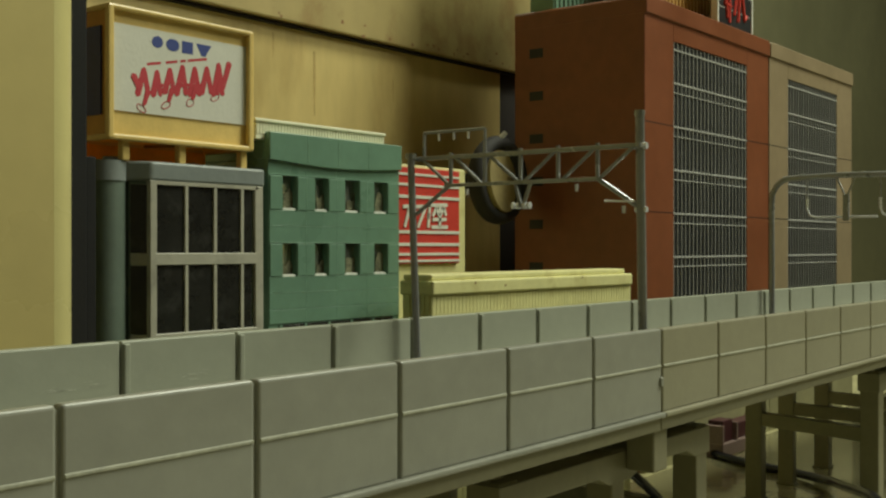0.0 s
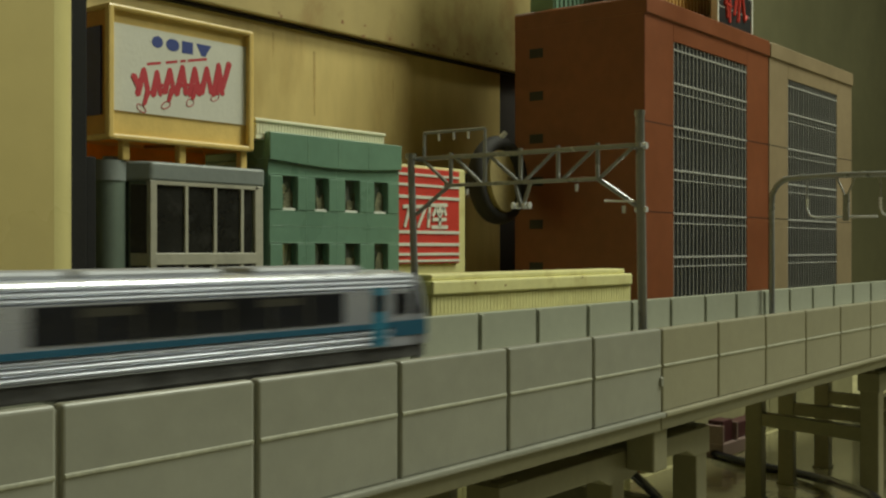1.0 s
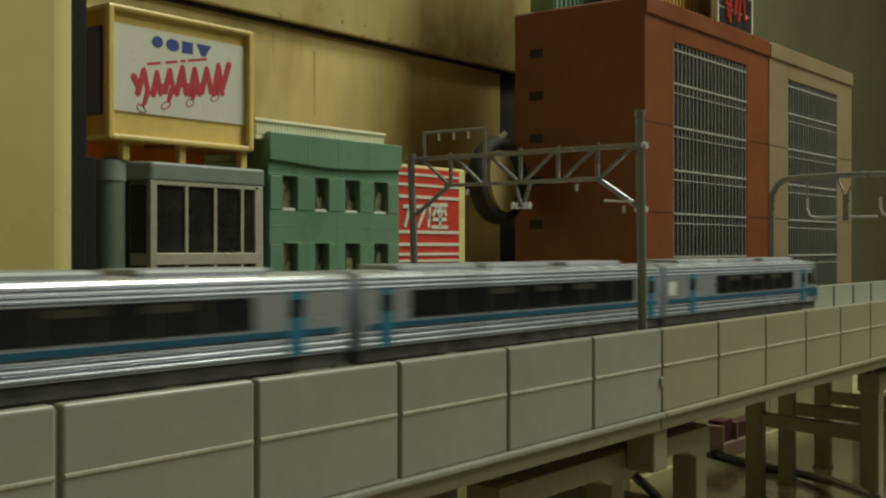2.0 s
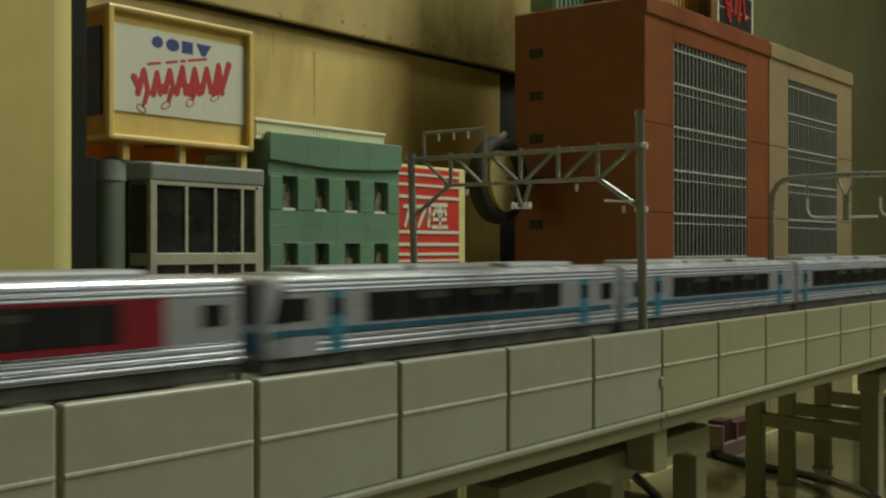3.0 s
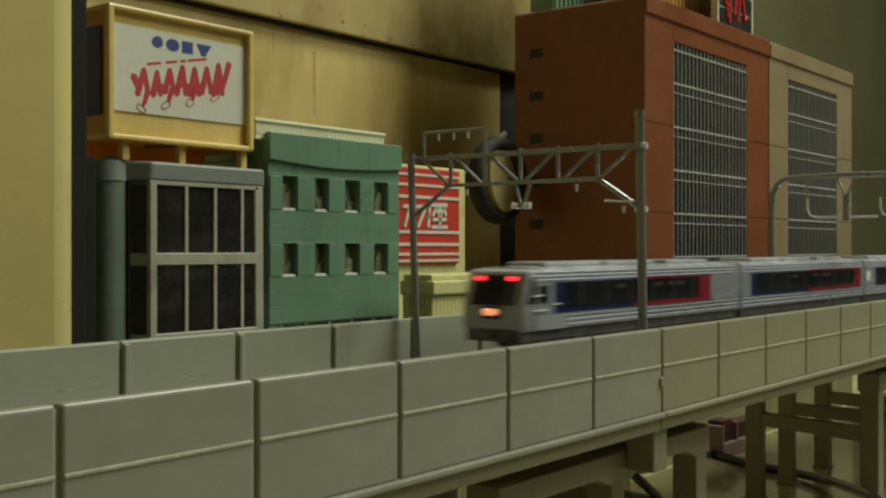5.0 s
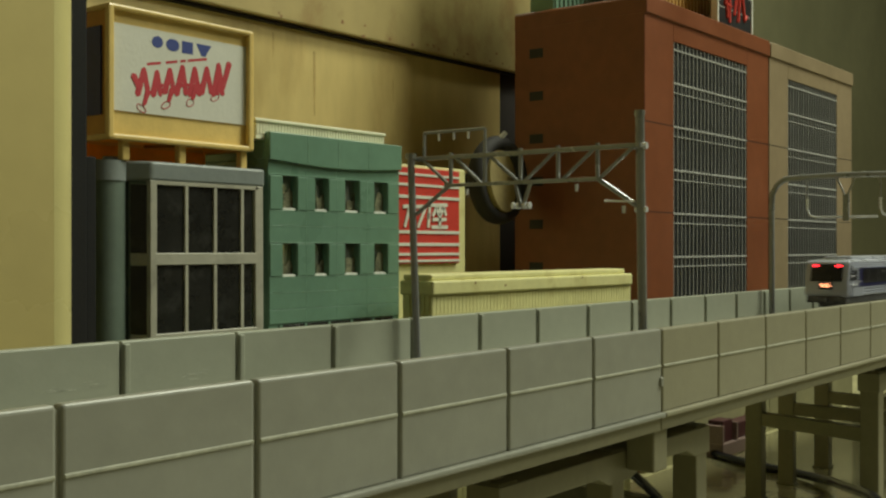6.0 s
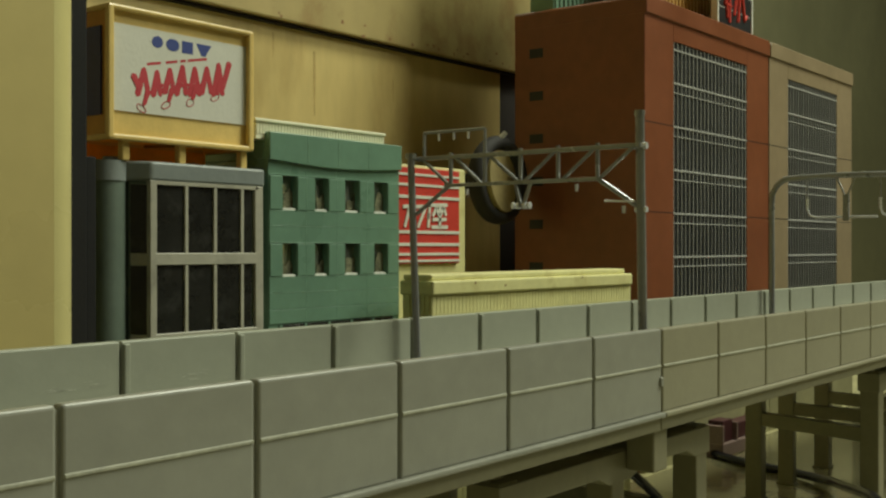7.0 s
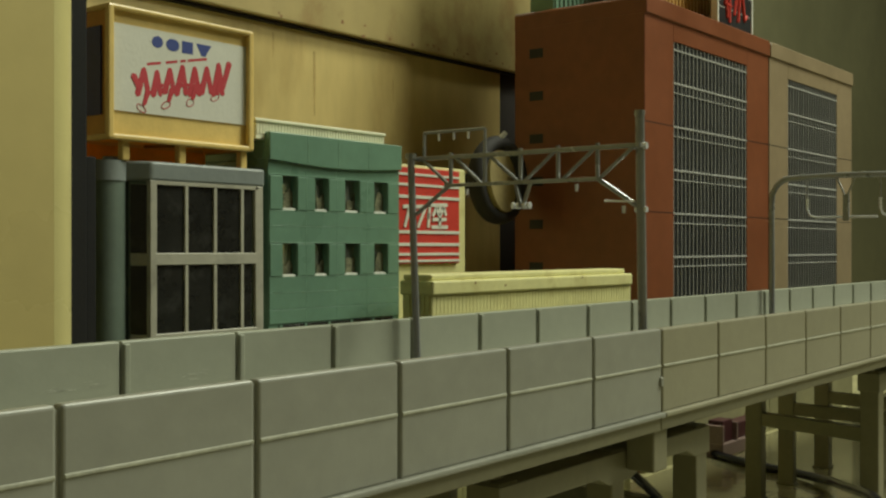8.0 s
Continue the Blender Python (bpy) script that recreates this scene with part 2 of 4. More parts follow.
def tube(points, r, sides=10):
    """A bent tube through points."""
    pts = [Vector(p) for p in points]
    smooth = []
    for i in range(len(pts) - 1):
        p0, p1, p2, p3 = pts[max(i - 1, 0)], pts[i], pts[i + 1], pts[min(i + 2, len(pts) - 1)]
        for k in range(8):
            t = k / 8
            smooth.append(0.5 * (2 * p1 + (p2 - p0) * t + (2 * p0 - 5 * p1 + 4 * p2 - p3) * t * t + (3 * p1 - p0 - 3 * p2 + p3) * t ** 3))
    smooth.append(pts[-1])
    bm = bmesh.new()
    rings = []
    for i, p in enumerate(smooth):
        d = (smooth[min(i + 1, len(smooth) - 1)] - smooth[max(i - 1, 0)]).normalized()
        side = d.cross(Vector((0.13, 0.2, 0.97))).normalized()
        up = side.cross(d)
        rings.append([bm.verts.new(p + r * (math.cos(2 * math.pi * k / sides) * side + math.sin(2 * math.pi * k / sides) * up)) for k in range(sides)])
    for a, b in zip(rings, rings[1:]):
        for k in range(sides):
            bm.faces.new((a[k], a[(k + 1) % sides], b[(k + 1) % sides], b[k]))
    bm.faces.new(rings[0][::-1])
    bm.faces.new(rings[-1])
    bmesh.ops.recalc_face_normals(bm, faces=bm.faces[:])
    return bm


def structure(name, bm, material, label, category):
    ob = new(name, mesh_of(name, bm, material))
    return tagged(ob, label, category, kind="structure")


# ---- the room and the back boards ----
# floor split at the shadow's far edge: darker near, paler behind
structure("floor", box(-1700, 2900, -1700, 236, -30, 0), M_TABLE, "glossy olive table top, darkened for the viaduct's shade", "table top")
structure("ground", box(-1700, 2900, 236.2, 1100, -30, 0), M_BASE, "table top past the viaduct's shade, in a lit paler olive", "board")
structure("wall_west", box(-1730, -1700, -1700, 1100, -30, 2000), M_ROOM, "plain painted room wall", "wall")
structure("wall_east", box(2900, 2930, -1700, 1100, -30, 2000), M_ROOM, "plain painted room wall", "wall")
structure("wall_south", box(-1700, 2900, -1730, -1700, -30, 2000), M_ROOM, "plain painted room wall", "wall")
structure("wall_north", box(-1700, 2900, 520, 550, 0, 2000), M_FARWALL, "plain olive painted room wall", "wall")
structure("ceiling", box(-1730, 2930, -1730, 1130, 2000, 2030), M_ROOM, "plain painted ceiling", "ceiling")


def back_board():
    t = thing("back_board", "yellowed board standing upright behind the model houses", "board", 0, 360, 0)
    panel = part("lower_panel", box(-300, 514, 0, 12, 0, 206, 0.8), M_WALL, t)
    for x, top, low, w in ((364, 196, 166, 0.9), (420, 190, 178, 0.6), (338, 201, 190, 0.7)):
        part("drip_stain", prism([(x - w, top), (x - w * 0.7, (top + low) / 2), (x - w * 0.2, low), (x + w * 0.3, low + 1), (x + w * 0.8, (top + low) / 2 + 3), (x + w * 0.5, top)],
                                 -0.06, 0.1), M_DRIP, panel)
    # near-black strip stands in for the shaded gap past the board
    part("shaded_gap_strip", box(514.2, 540, 1, 12, 0, 206, 0.5), M_SHADE_DARK, t, "dark strip for the shaded gap at the board's end")
    ledge_stains(part("upper_ledge", box(-300, 540, -5.2, 12, 206, 420, 0.8), M_LEDGE, t, "stained upper board standing proud"))
    # shadow line below the ledge, drawn as a dark strip
    part("lip", box(-300, 540, -2.6, 0, 204.3, 205.8, 0.3), M_SHADE_DARK, t, "dark strip for the shadow line under the ledge")


def ledge_stains(ledge):
    rng = random.Random(4)
    for i in range(26):
        x = rng.uniform(280, 520) if i < 20 else rng.uniform(60, 280)
        z = 206.6 + abs(rng.gauss(0, 2.6))
        r = rng.uniform(0.5, 1.5)
        n = 7
        pts = [(x + r * rng.uniform(0.6, 1.3) * math.cos(2 * math.pi * k / n), z + r * rng.uniform(0.5, 1.1) * math.sin(2 * math.pi * k / n)) for k in range(n)]
        part("rust_spot", prism(pts, -5.28, -5.1), M_RUST, ledge)


def corner_post():
    t = thing("corner_panel", "smooth pale yellow plastic panel with a rounded edge", "panel", 144.8, 215, 0)
    roll = [(-8.0 + 8.0 * math.sin(a * math.pi / 24), 8.0 - 8.0 * math.cos(a * math.pi / 24)) for a in range(13)]
    part("panel", box(-260, -8.02, 0, 12, 0, 380), M_PILLAR, t)
    part("rolled_edge", prism(roll + [(0, 12), (-8, 12)], 0, 380, axis="z"), M_TRIM, t, "rolled edge with its side light painted in", smooth_angle=True)
    # black sheets added in place of the deep shade beside the grey house
    d = thing("dark_strip", "black upright sheet for the shade behind the yellow panel", "board", 140, 228.5, 0)
    part("board", box(-80, 14.3, 0, 4, 0, 380, 0.4), M_SHADE_BLACK, d)
    part("shade_strip", box(14.4, 17.2, 0.6, 4, 0, 127, 0.3), M_SHADE_BLACK, d)


back_board()
corner_post()

# ---- viaduct ----
PITCH = 31.05
SECTION = 8 * PITCH
JOINT = 229.3
NEAR, FAR = 115.3, 190.0
TOP, LIP, DECK = 86.5, 67.0, 71.3


def viaduct_section(m_panel, label):
    t = thing("viaduct_section", label, "track viaduct", JOINT, NEAR, 0, group="viaduct sections")
    outer = mesh_of("panel", box(0.32, PITCH - 0.32, 0, 2.2, LIP + 0.2, TOP, 0.55, 3), m_panel)
    ridge = mesh_of("ridge", box(0.6, PITCH - 0.6, -0.22, 0.3, 77.6, 78.2, 0.16, 2), M_RIDGE_LIT)
    inner = mesh_of("panel", box(0.12, PITCH - 0.2, 0, 2.2, LIP + 0.2, TOP - 0.6, 0.4, 2), M_CONC3)
    rib = mesh_of("rib", box(0.25, 1.75, -0.7, 1.2, DECK, TOP - 1.2, 0.3, 2), M_CONC3)
    span = FAR - NEAR
    for i in range(8):
        piece("panel", outer, t, i * PITCH)
        piece("ridge", ridge, t, i * PITCH)
        piece("far_panel", inner, t, i * PITCH, span)
        piece("far_rib", rib, t, i * PITCH + 0.2, span)
    part("near_backing", box(0.3, SECTION - 0.3, 0.6, 1.9, LIP, TOP - 0.7), m_panel, t)
    part("far_backing", box(0.1, SECTION - 0.1, span + 0.7, span + 1.9, LIP, TOP - 1.2), M_CONC3, t)
    part("near_lip", box(0.15, SECTION - 0.15, -1.2, 3, LIP - 0.8, LIP + 0.3, 0.3), m_panel, t)
    part("near_girder", box(0.15, SECTION - 0.15, 0.2, 4, 63.0, LIP - 0.7, 0.3), M_GIRDER, t)
    part("far_girder", box(0.15, SECTION - 0.15, span - 2, span + 2, 61.8, LIP + 0.3, 0.3), M_GIRDER, t)
    part("deck", box(0.1, SECTION - 0.1, 2.0, span + 0.8, LIP - 1.2, DECK), M_DECK, t)
    for i in range(8):
        if i % 2:
            part("cross_beam", box(i * PITCH - 1.5, i * PITCH + 1.5, 4, span - 2, 61.5, LIP - 1.3, 0.3), M_GIRDER, t)
    for c in (20.5, 54.0):
        part("ballast_bed", prism([(c - 13, DECK), (c + 13, DECK), (c + 10, DECK + 2.2), (c - 10, DECK + 2.2)], 0.1, SECTION - 0.1, axis="x"), M_BALLAST, t)
        slats = bmesh.new()
        for k in range(44):
            x = 2 + k * (SECTION - 4) / 43
            box(x - 1.1, x + 1.1, c - 8, c + 8, DECK + 2.0, DECK + 2.7, bm=slats)
        tagged(part("sleepers", slats, M_SLEEPER, t), kind="stuff")
        for s in (-4.5, 4.5):
            part("rail", box(0.1, SECTION - 0.1, c + s - 0.35, c + s + 0.35, DECK + 2.6, DECK + 5.3, 0.15), M_RAIL, t)
    return t


first = viaduct_section(M_CONC, "grey plastic double-track viaduct section with panelled parapets")
other = viaduct_section(M_CONC2, "olive grey plastic double-track viaduct section with panelled parapets")
for k in range(-6, 9):
    source = first if k < 0 else other
    place = pose((JOINT + k * SECTION) * MM, NEAR * MM, 0)
    if k == -1:
        first.matrix_basis = place
    elif k == 0:
        other.matrix_basis = place
    else:
        copy_thing(source, place)


def joint_box():
    t = thing("joint_bracket", "beige plastic joint bracket under the viaduct edge", "bracket", 228.5, 117, 0, group="joint brackets")
    part("block", box(0, 7, 0, 7.2, 53, 63.2, 0.5), M_GIRDER, t)
    part("clip", box(-0.6, 0.9, -2.2, 0.2, 73.2, 75.4, 0.3), M_CONC, t, "pale joint clip")
    return t


def pier():
    t = thing("viaduct_pier", "dull beige plastic six-legged viaduct pier on the board", "pier", 0, 0, 0, group="viaduct piers")
    near_legs, far_legs = ((-54, -47.5), (-9, -3), (36, 42.5)), ((-41, -35.5), (-4.5, -0.5), (41.5, 47))
    for y, legs in ((125, near_legs), (176, far_legs)):
        for x0, x1 in legs:
            part("leg", box(x0, x1, y, y + 7, 0.8, 58, 0.4), M_GIRDER, t)
            part("foot", box(x0 - 0.6, x1 + 0.6, y - 0.6, y + 7.6, 0, 1.0, 0.3), M_GIRDER, t)
        (a, b), (c, d), (e, f) = legs
        beam = [(a - 1, 57.6), (a - 1, 50.5), (b + 1.5, 50.5), (b + 7, 52.6), (c - 7, 52.6), (c - 2, 50.5), (d + 2, 50.5), (d + 8, 52.6), (e - 7, 52.6),
                (e - 2, 50.5), (f + 0.5, 50.5), (f + 0.5, 57.6)]
        part("head_beam", prism(beam[::-1], y - 0.6, y + 7.6, bevel=0.3), M_GIRDER, t)
    for (a, b), (c, d) in zip(near_legs, far_legs):
        part("tie_beam", prism([(a + 0.8, 131.5), (b - 0.8, 131.5), (d - 0.5, 176.5), (c + 0.5, 176.5)], 31, 36.5, axis="z", bevel=0.3), M_GIRDER, t)
        m = (a + b) / 2
        part("bearing", box(m - 2.5, m + 2.5, 128, 182, 57.2, 63.2, 0.3), M_GIRDER, t)
    return t


scuffs = random.Random(21)
for a, b, n in ((137.0, 152.0, 9), (164.0, 182.0, 6)):
    for k in range(n):
        x = scuffs.uniform(a, b - 3)
        x1 = min(b, x + scuffs.uniform(1.5, 7.0))
        q = 77.45 + scuffs.gauss(0, 0.35)
        tilt = scuffs.uniform(-0.15, 0.25)
        h = scuffs.uniform(0.06, 0.2)
        part("scuff", prism([(x, q), (x1, q + tilt), (x1 - 0.4, q + tilt + h * 0.5), (x + 0.5, q + h)], FAR - NEAR - 0.03, FAR - NEAR + 0.1), M_SCUFF, first, "pale scuff mark")
joint_box()
p = pier()
p.matrix_basis = pose(JOINT * MM + 0.003, 0, 0)
for k in (-5, -4, -3, -2, -1, 1, 2, 3, 4, 5, 6, 7):
    copy_thing(p, pose((JOINT + k * SECTION) * MM + 0.003, 0, 0))

# ---- overhead line masts ----


def gantry():
    t = thing("catenary_gantry", "grey plastic lattice catenary gantry spanning both tracks", "catenary mast", 228, 0, DECK)
    z = -DECK - 0.65
    far, near = 186.0, 121.0
    part("post", rod((-0.9, far, 0), (-2.6, far + 1, 130 + z), 1.0, 10), M_MAST, t)
    part("post", rod((3.2, near, 0), (1.2, near, 136.8 + z), 1.1, 10), M_MAST, t)
    part("post_cap", rod((1.2, near, 136.4 + z), (1.2, near, 137.7 + z), 1.3, 10), M_MAST, t)
    part("post_cap", rod((-2.6, far + 1, 129.4 + z), (-2.6, far + 1, 130.8 + z), 1.5, 10), M_MAST, t)
    part("foot", box(-3, 3, far - 3, far + 2.5, 0, 1.5, 0.3), M_MAST, t)
    part("foot", box(0, 6, near - 2.5, near + 3, 0, 1.5, 0.3), M_MAST, t)
    part("upper_chord", box(-0.6, 0.6, near - 1, far + 1.5, 128.9 + z, 130.0 + z, 0.2), M_MAST, t)
    part("lower_chord", box(-0.5, 0.5, 131.2, 177.5, 121.6 + z, 122.5 + z, 0.2), M_MAST, t)
    for y in (175.5, 164.5, 153.5, 142.5, 131.5):
        part("upright", rod((0, y, 122 + z), (0, y, 130.6 + z), 0.55, 8), M_MAST, t)
    for a, b in ((185, 176), (174, 165.5), (163, 154), (143.5, 152.5), (132.5, 141.5), (122, 131)):
        part("diagonal", rod((0, a, 129.2 + z), (0, b, 122.1 + z), 0.5, 8), M_MAST, t)
    part("knee_brace", rod((-1.5, 186, 114.6 + z), (0, 176, 122 + z), 0.6, 8), M_MAST, t)
    part("knee_brace", rod((1.8, 121.5, 115.2 + z), (0, 131.2, 122 + z), 0.6, 8), M_MAST, t)
    part("bracket", rod((0, 155.2, 122 + z), (0, 153.3, 115.8 + z), 0.5, 8), M_MAST, t)
    part("bracket", rod((0, 150.5, 122 + z), (0, 152.8, 115.8 + z), 0.5, 8), M_MAST, t)
    for y, h in ((170.3, 121), (137.3, 121), (183, 115.0), (124.5, 115.5)):
        part("insulator", rod((0, y, h + z), (0, y, h - 1.7 + z), 0.5, 8, r2=0.4), M_COPPER, t)
    part("insulator_arm", rod((0, 156, 116.2 + z), (0, 150.5, 116.2 + z), 0.4, 8), M_COPPER, t)
    for y in (155.6, 154.2, 152.2, 151.0):
        part("insulator", rod((0, y - 0.4, 116.2 + z), (0, y + 0.4, 116.2 + z), 0.85, 8), M_COPPER, t)
    part("steady_arm", rod((0.5, 121.8, 116.5 + z), (0.5, 130, 116.8 + z), 0.25, 6), M_COPPER, t)
    part("clamp", rod((2, 119.5, 114.6 + z), (2, 122.5, 114.6 + z), 0.7, 8), M_COPPER, t)
    # wire frame on the chord
    for y0, z0, y1, z1 in ((184.5, 129.5, 184.5, 136.3), (184.5, 136.3, 164.5, 136.3), (164.5, 136.3, 164.5, 129.5)):
        part("feeder_frame", rod((0, y0, z0 + z), (0, y1, z1 + z), 0.42, 8), M_MAST, t)
    for y in (179.5, 174.5, 169.8):
        part("feeder_hook", rod((0, y, 136.2 + z), (0, y, 134 + z), 0.35, 6), M_COPPER, t)
    part("head_fitting", rod((1.4, near - 1.8, 129.4 + z), (1.4, near + 1.6, 129.4 + z), 0.8, 8), M_COPPER, t)
    return t


def arch_mast():
    t = thing("catenary_arch", "grey plastic tubular catenary arch over both tracks", "catenary mast", 477, 0, DECK)
    z = -DECK - 1.3
    part("arch", tube([(0, 186, 0), (0, 186, 60 + z + 40), (0, 186, 126 + z), (0, 184.6, 132.5 + z), (0, 181, 136 + z), (0, 177, 137 + z),
                       (0, 153, 137.6 + z), (0, 129, 137 + z), (0, 125, 136 + z), (0, 121.5, 132.5 + z), (0, 120, 126 + z), (0, 120, 100 + z), (0, 120, 0)], 1.25, 10), M_MAST, t, smooth=True)
    part("foot", box(-3, 3, 183, 189, 0, 1.5, 0.3), M_MAST, t)
    part("foot", box(-3, 3, 117.5, 123, 0, 1.5, 0.3), M_MAST, t)
    part("lower_tube", rod((0, 166, 119.6 + z), (0, 140, 119.6 + z), 0.5, 8), M_COPPER, t)
    part("hanger", box(-0.8, 0.8, 152, 154.6, 118 + z, 129.5 + z, 0.2), M_MAST, t)
    for s in (-1, 1):
        part("hanger_brace", rod((0, 153.3 + s * 0.6, 129 + z), (0, 153.3 + s * 4, 136.8 + z), 0.45, 8), M_MAST, t)
    for y in (170, 139):
        part("drop_rod", rod((0, y, 137 + z), (0, y, 127 + z), 0.4, 8), M_MAST, t)
        for q in (127.0, 125.2, 123.6):
            part("insulator", rod((0, y, q + 0.55 + z), (0, y, q - 0.55 + z), 0.85, 10, r2=0.6), M_COPPER, t)
        part("insulator_rod", rod((0, y, 127 + z), (0, y, 122.6 + z), 0.4, 8), M_COPPER, t)
        part("steady_arm", tube([(0, y, 123 + z), (0, y - 1.2, 120.6 + z), (0, y - 4, 119.7 + z)], 0.5, 8), M_COPPER, t)
    for y in (172, 160, 146):
        part("clamp", rod((0, y, 136.5 + z), (0, y, 139 + z), 0.7, 8), M_COPPER, t)
    return t


gantry()
arch_mast()

# ---- model houses ----


def grey_house():
    t = thing("grey_model_house", "grey-green plastic model shop house with tall dark windows", "model building", 177.6, 240, 0)
    # body with a chamfered corner, outline in x, y
    body = prism([(0, 4.3), (4.3, 0.6), (43.6, 0.6), (43.6, 34), (-1, 34), (-1, 12), (0, 11)], 0, 123, axis="z")
    part("body", body, M_GREY, t)
    part("corner_pilaster", rod((-5.0, 8.0, 0), (-5.0, 8.0, 126.2), 5.4, 40), M_GREY, t, smooth_angle=True)
    part("pilaster_cap", rod((-5.0, 8.0, 122.6), (-5.0, 8.0, 127.9), 5.7, 32), M_GREYROOF, t, smooth_angle=True)
    part("roof_slab", prism([(-1.2, 3.6), (3.6, -0.6), (43.6, -0.6), (44.4, 0.4), (44.4, 35), (-1.6, 35), (-1.6, 4.2)], 122.8, 128, axis="z", bevel=0.7), M_GREYROOF, t)
    part("end_pilaster", prism([(41.2, 0), (44.2, 0), (43.4, 123), (40.2, 123)], -0.4, 8, bevel=0.3), M_SILVER, t)
    for row in range(6):
        z1 = 122.2 - row * 21.6
        z0 = max(z1 - 20, 0.5)
        x = 5.0
        for w in (9.6, 9.2, 9.0, 3.0):
            part("window_pane", box(x + 0.4, x + w + 0.9, 0.2, 0.9, z0 + 1.2, z1 - 0.4), M_DARKGLASS, t)
            part("mullion", box(x - 0.65, x + 0.6, -0.35, 0.8, z0, z1, 0.15, 1), M_SILVER, t)
            x += w + 0.9
        part("rail", box(3.9, 41.5, -0.45, 0.8, z0 - 1.9, z0 + 1.4, 0.2, 1), M_SILVER, t)
        corner = box(-2.7, 2.7, -0.1, 0.35, z0 + 1.2, z1 - 0.4)
        bmesh.ops.rotate(corner, verts=corner.verts, cent=(0, 0, 0), matrix=Matrix.Rotation(-math.pi / 4.15, 3, "Z"))
        bmesh.ops.translate(corner, verts=corner.verts, vec=(2.15, 2.1, 0))
        part("window_pane", corner, M_DARKGLASS, t)
        rail = box(-2.7, 3.2, -0.35, 0.4, z0 - 1.9, z0 + 1.4, 0.15, 1)
        bmesh.ops.rotate(rail, verts=rail.verts, cent=(0, 0, 0), matrix=Matrix.Rotation(-math.pi / 4.15, 3, "Z"))
        bmesh.ops.translate(rail, verts=rail.verts, vec=(2.15, 2.1, 0))
        part("rail", rail, M_SILVER, t)
    part("head_rail", box(3.9, 41.5, -0.4, 0.8, 121.8, 123, 0.15, 1), M_SILVER, t)
    part("corner_post", box(3.2, 5.3, -0.5, 1.4, 0, 123, 0.2, 1), M_SILVER, t)
    part("roof_knob", rod((-4.0, 6.5, 127.8), (-4.0, 6.5, 129.0), 2.4, 20, r2=2.1), M_GREYROOF, t)
    return t


def advert_box():
    t = thing("rooftop_advert", "yellow plastic rooftop advert box with a white sign face", "sign", 168.4, 240.5, 128)
    w, h, d = 48.2, 34.3, 21.0
    z = 4.8
    part("front_wall", box(0.8, w - 0.8, 1.4, 2.2, z + 0.8, z + h - 0.8), M_SIGNY, t)
    part("back_wall", box(0.8, w - 0.8, d - 0.8, d, z + 0.8, z + h - 1.0), M_SIGNT, t)
    for x in (0.8, w - 1.6):
        part("side_wall", box(x, x + 0.8, 2.25, d - 0.85, z + 0.8, z + h - 1.0), M_SIGNT, t)
    part("top_wall", box(0.9, w - 0.9, 2.25, d - 0.85, z + h - 1.0, z + h - 0.3), M_SIGNT, t)
    for y in (-0.4, d - 1.2):
        part("frame_top", box(0, w, y, y + 1.7, z + h - 1.4, z + h, 0.5), M_SIGNY, t)
        part("frame_bottom", box(0, w, y, y + 1.7, z, z + 1.6, 0.5), M_SIGNY, t)
    for x in (0.05, w - 1.75):
        part("frame_top", box(x, x + 1.7, 1.0, d - 1.0, z + h - 1.35, z + h - 0.05, 0.4), M_SIGNY, t)
        part("frame_bottom", box(x, x + 1.7, 1.0, d - 1.0, z + 0.05, z + 1.55, 0.4), M_SIGNY, t)
    for x in (0, w - 1.8):
        for y in (-0.4, d - 1.2):
            part("frame_post", box(x + (0.1 if x else -0.1), x + (1.9 if x else 1.7), y - 0.12 if y < 0 else y, y + 1.7, z + 0.3, z + h - 0.3, 0.4), M_SIGNY, t)
    face = part("sign_face", box(2.1, w - 1.6, 1.0, 1.5, z + 7.6, z + 29.8), M_SIGNW, t, "white printed sign face")
    part("side_panel", box(0.3, 1.0, 3.5, d - 3, z + 6.5, z + 29), M_NAVY, t, "navy side panel")
    for x in (5.5, 23.5, 45.2):
        part("foot", box(x, x + 2.2, 1.5, 3.7, -0.1, z + 0.4, 0.3), M_SIGNY, t)
    part("back_skirt", box(2.5, w - 1.5, d - 2.2, d - 1.4, -0.05, z + 0.4), M_AMBER, t, "thin amber back skirt")
    for x0, x1 in ((8, 20), (36, 26)):
        part("brace", rod((x0, 2.0, z + 1.2), (x1, d - 1.0, z + 1.2), 0.5, 6), M_ORANGE, t)
    # blue mark: four plain shapes
    def flat(name, pts, m, y=0.95):
        part(name, prism([(x, q + z) for x, q in pts], y, 1.02), m, face)

    def blob(x, q, rx, rz, n=14, lean=0.0):
        ring = [(math.cos(2 * math.pi * k / n), math.sin(2 * math.pi * k / n)) for k in range(n)]
        return [(x + rx * c + lean * e, q + rz * e) for c, e in ring]

    flat("mark_shape", blob(15.9, 26.7, 1.9, 1.6, 8, 0.1), M_BLUE)
    flat("mark_shape", blob(20.9, 26.6, 2.2, 1.65, 20), M_BLUE)
    flat("mark_shape", [(23.9, 25.0), (27.6, 25.0), (27.6, 28.2), (23.9, 28.2)], M_BLUE)
    flat("mark_shape", [(30.6, 25.0), (31.9, 25.0), (33.9, 28.2), (28.7, 28.2)], M_BLUE)
    # red tag line and brush mark: bars, slanted strokes and blobs
    for a, b in ((12.6, 17.0), (18.6, 22.4), (23.4, 25.2), (25.9, 32.4)):
        za, zb = 20.0 + (a - 12) * 0.2, 20.0 + (b - 12) * 0.2
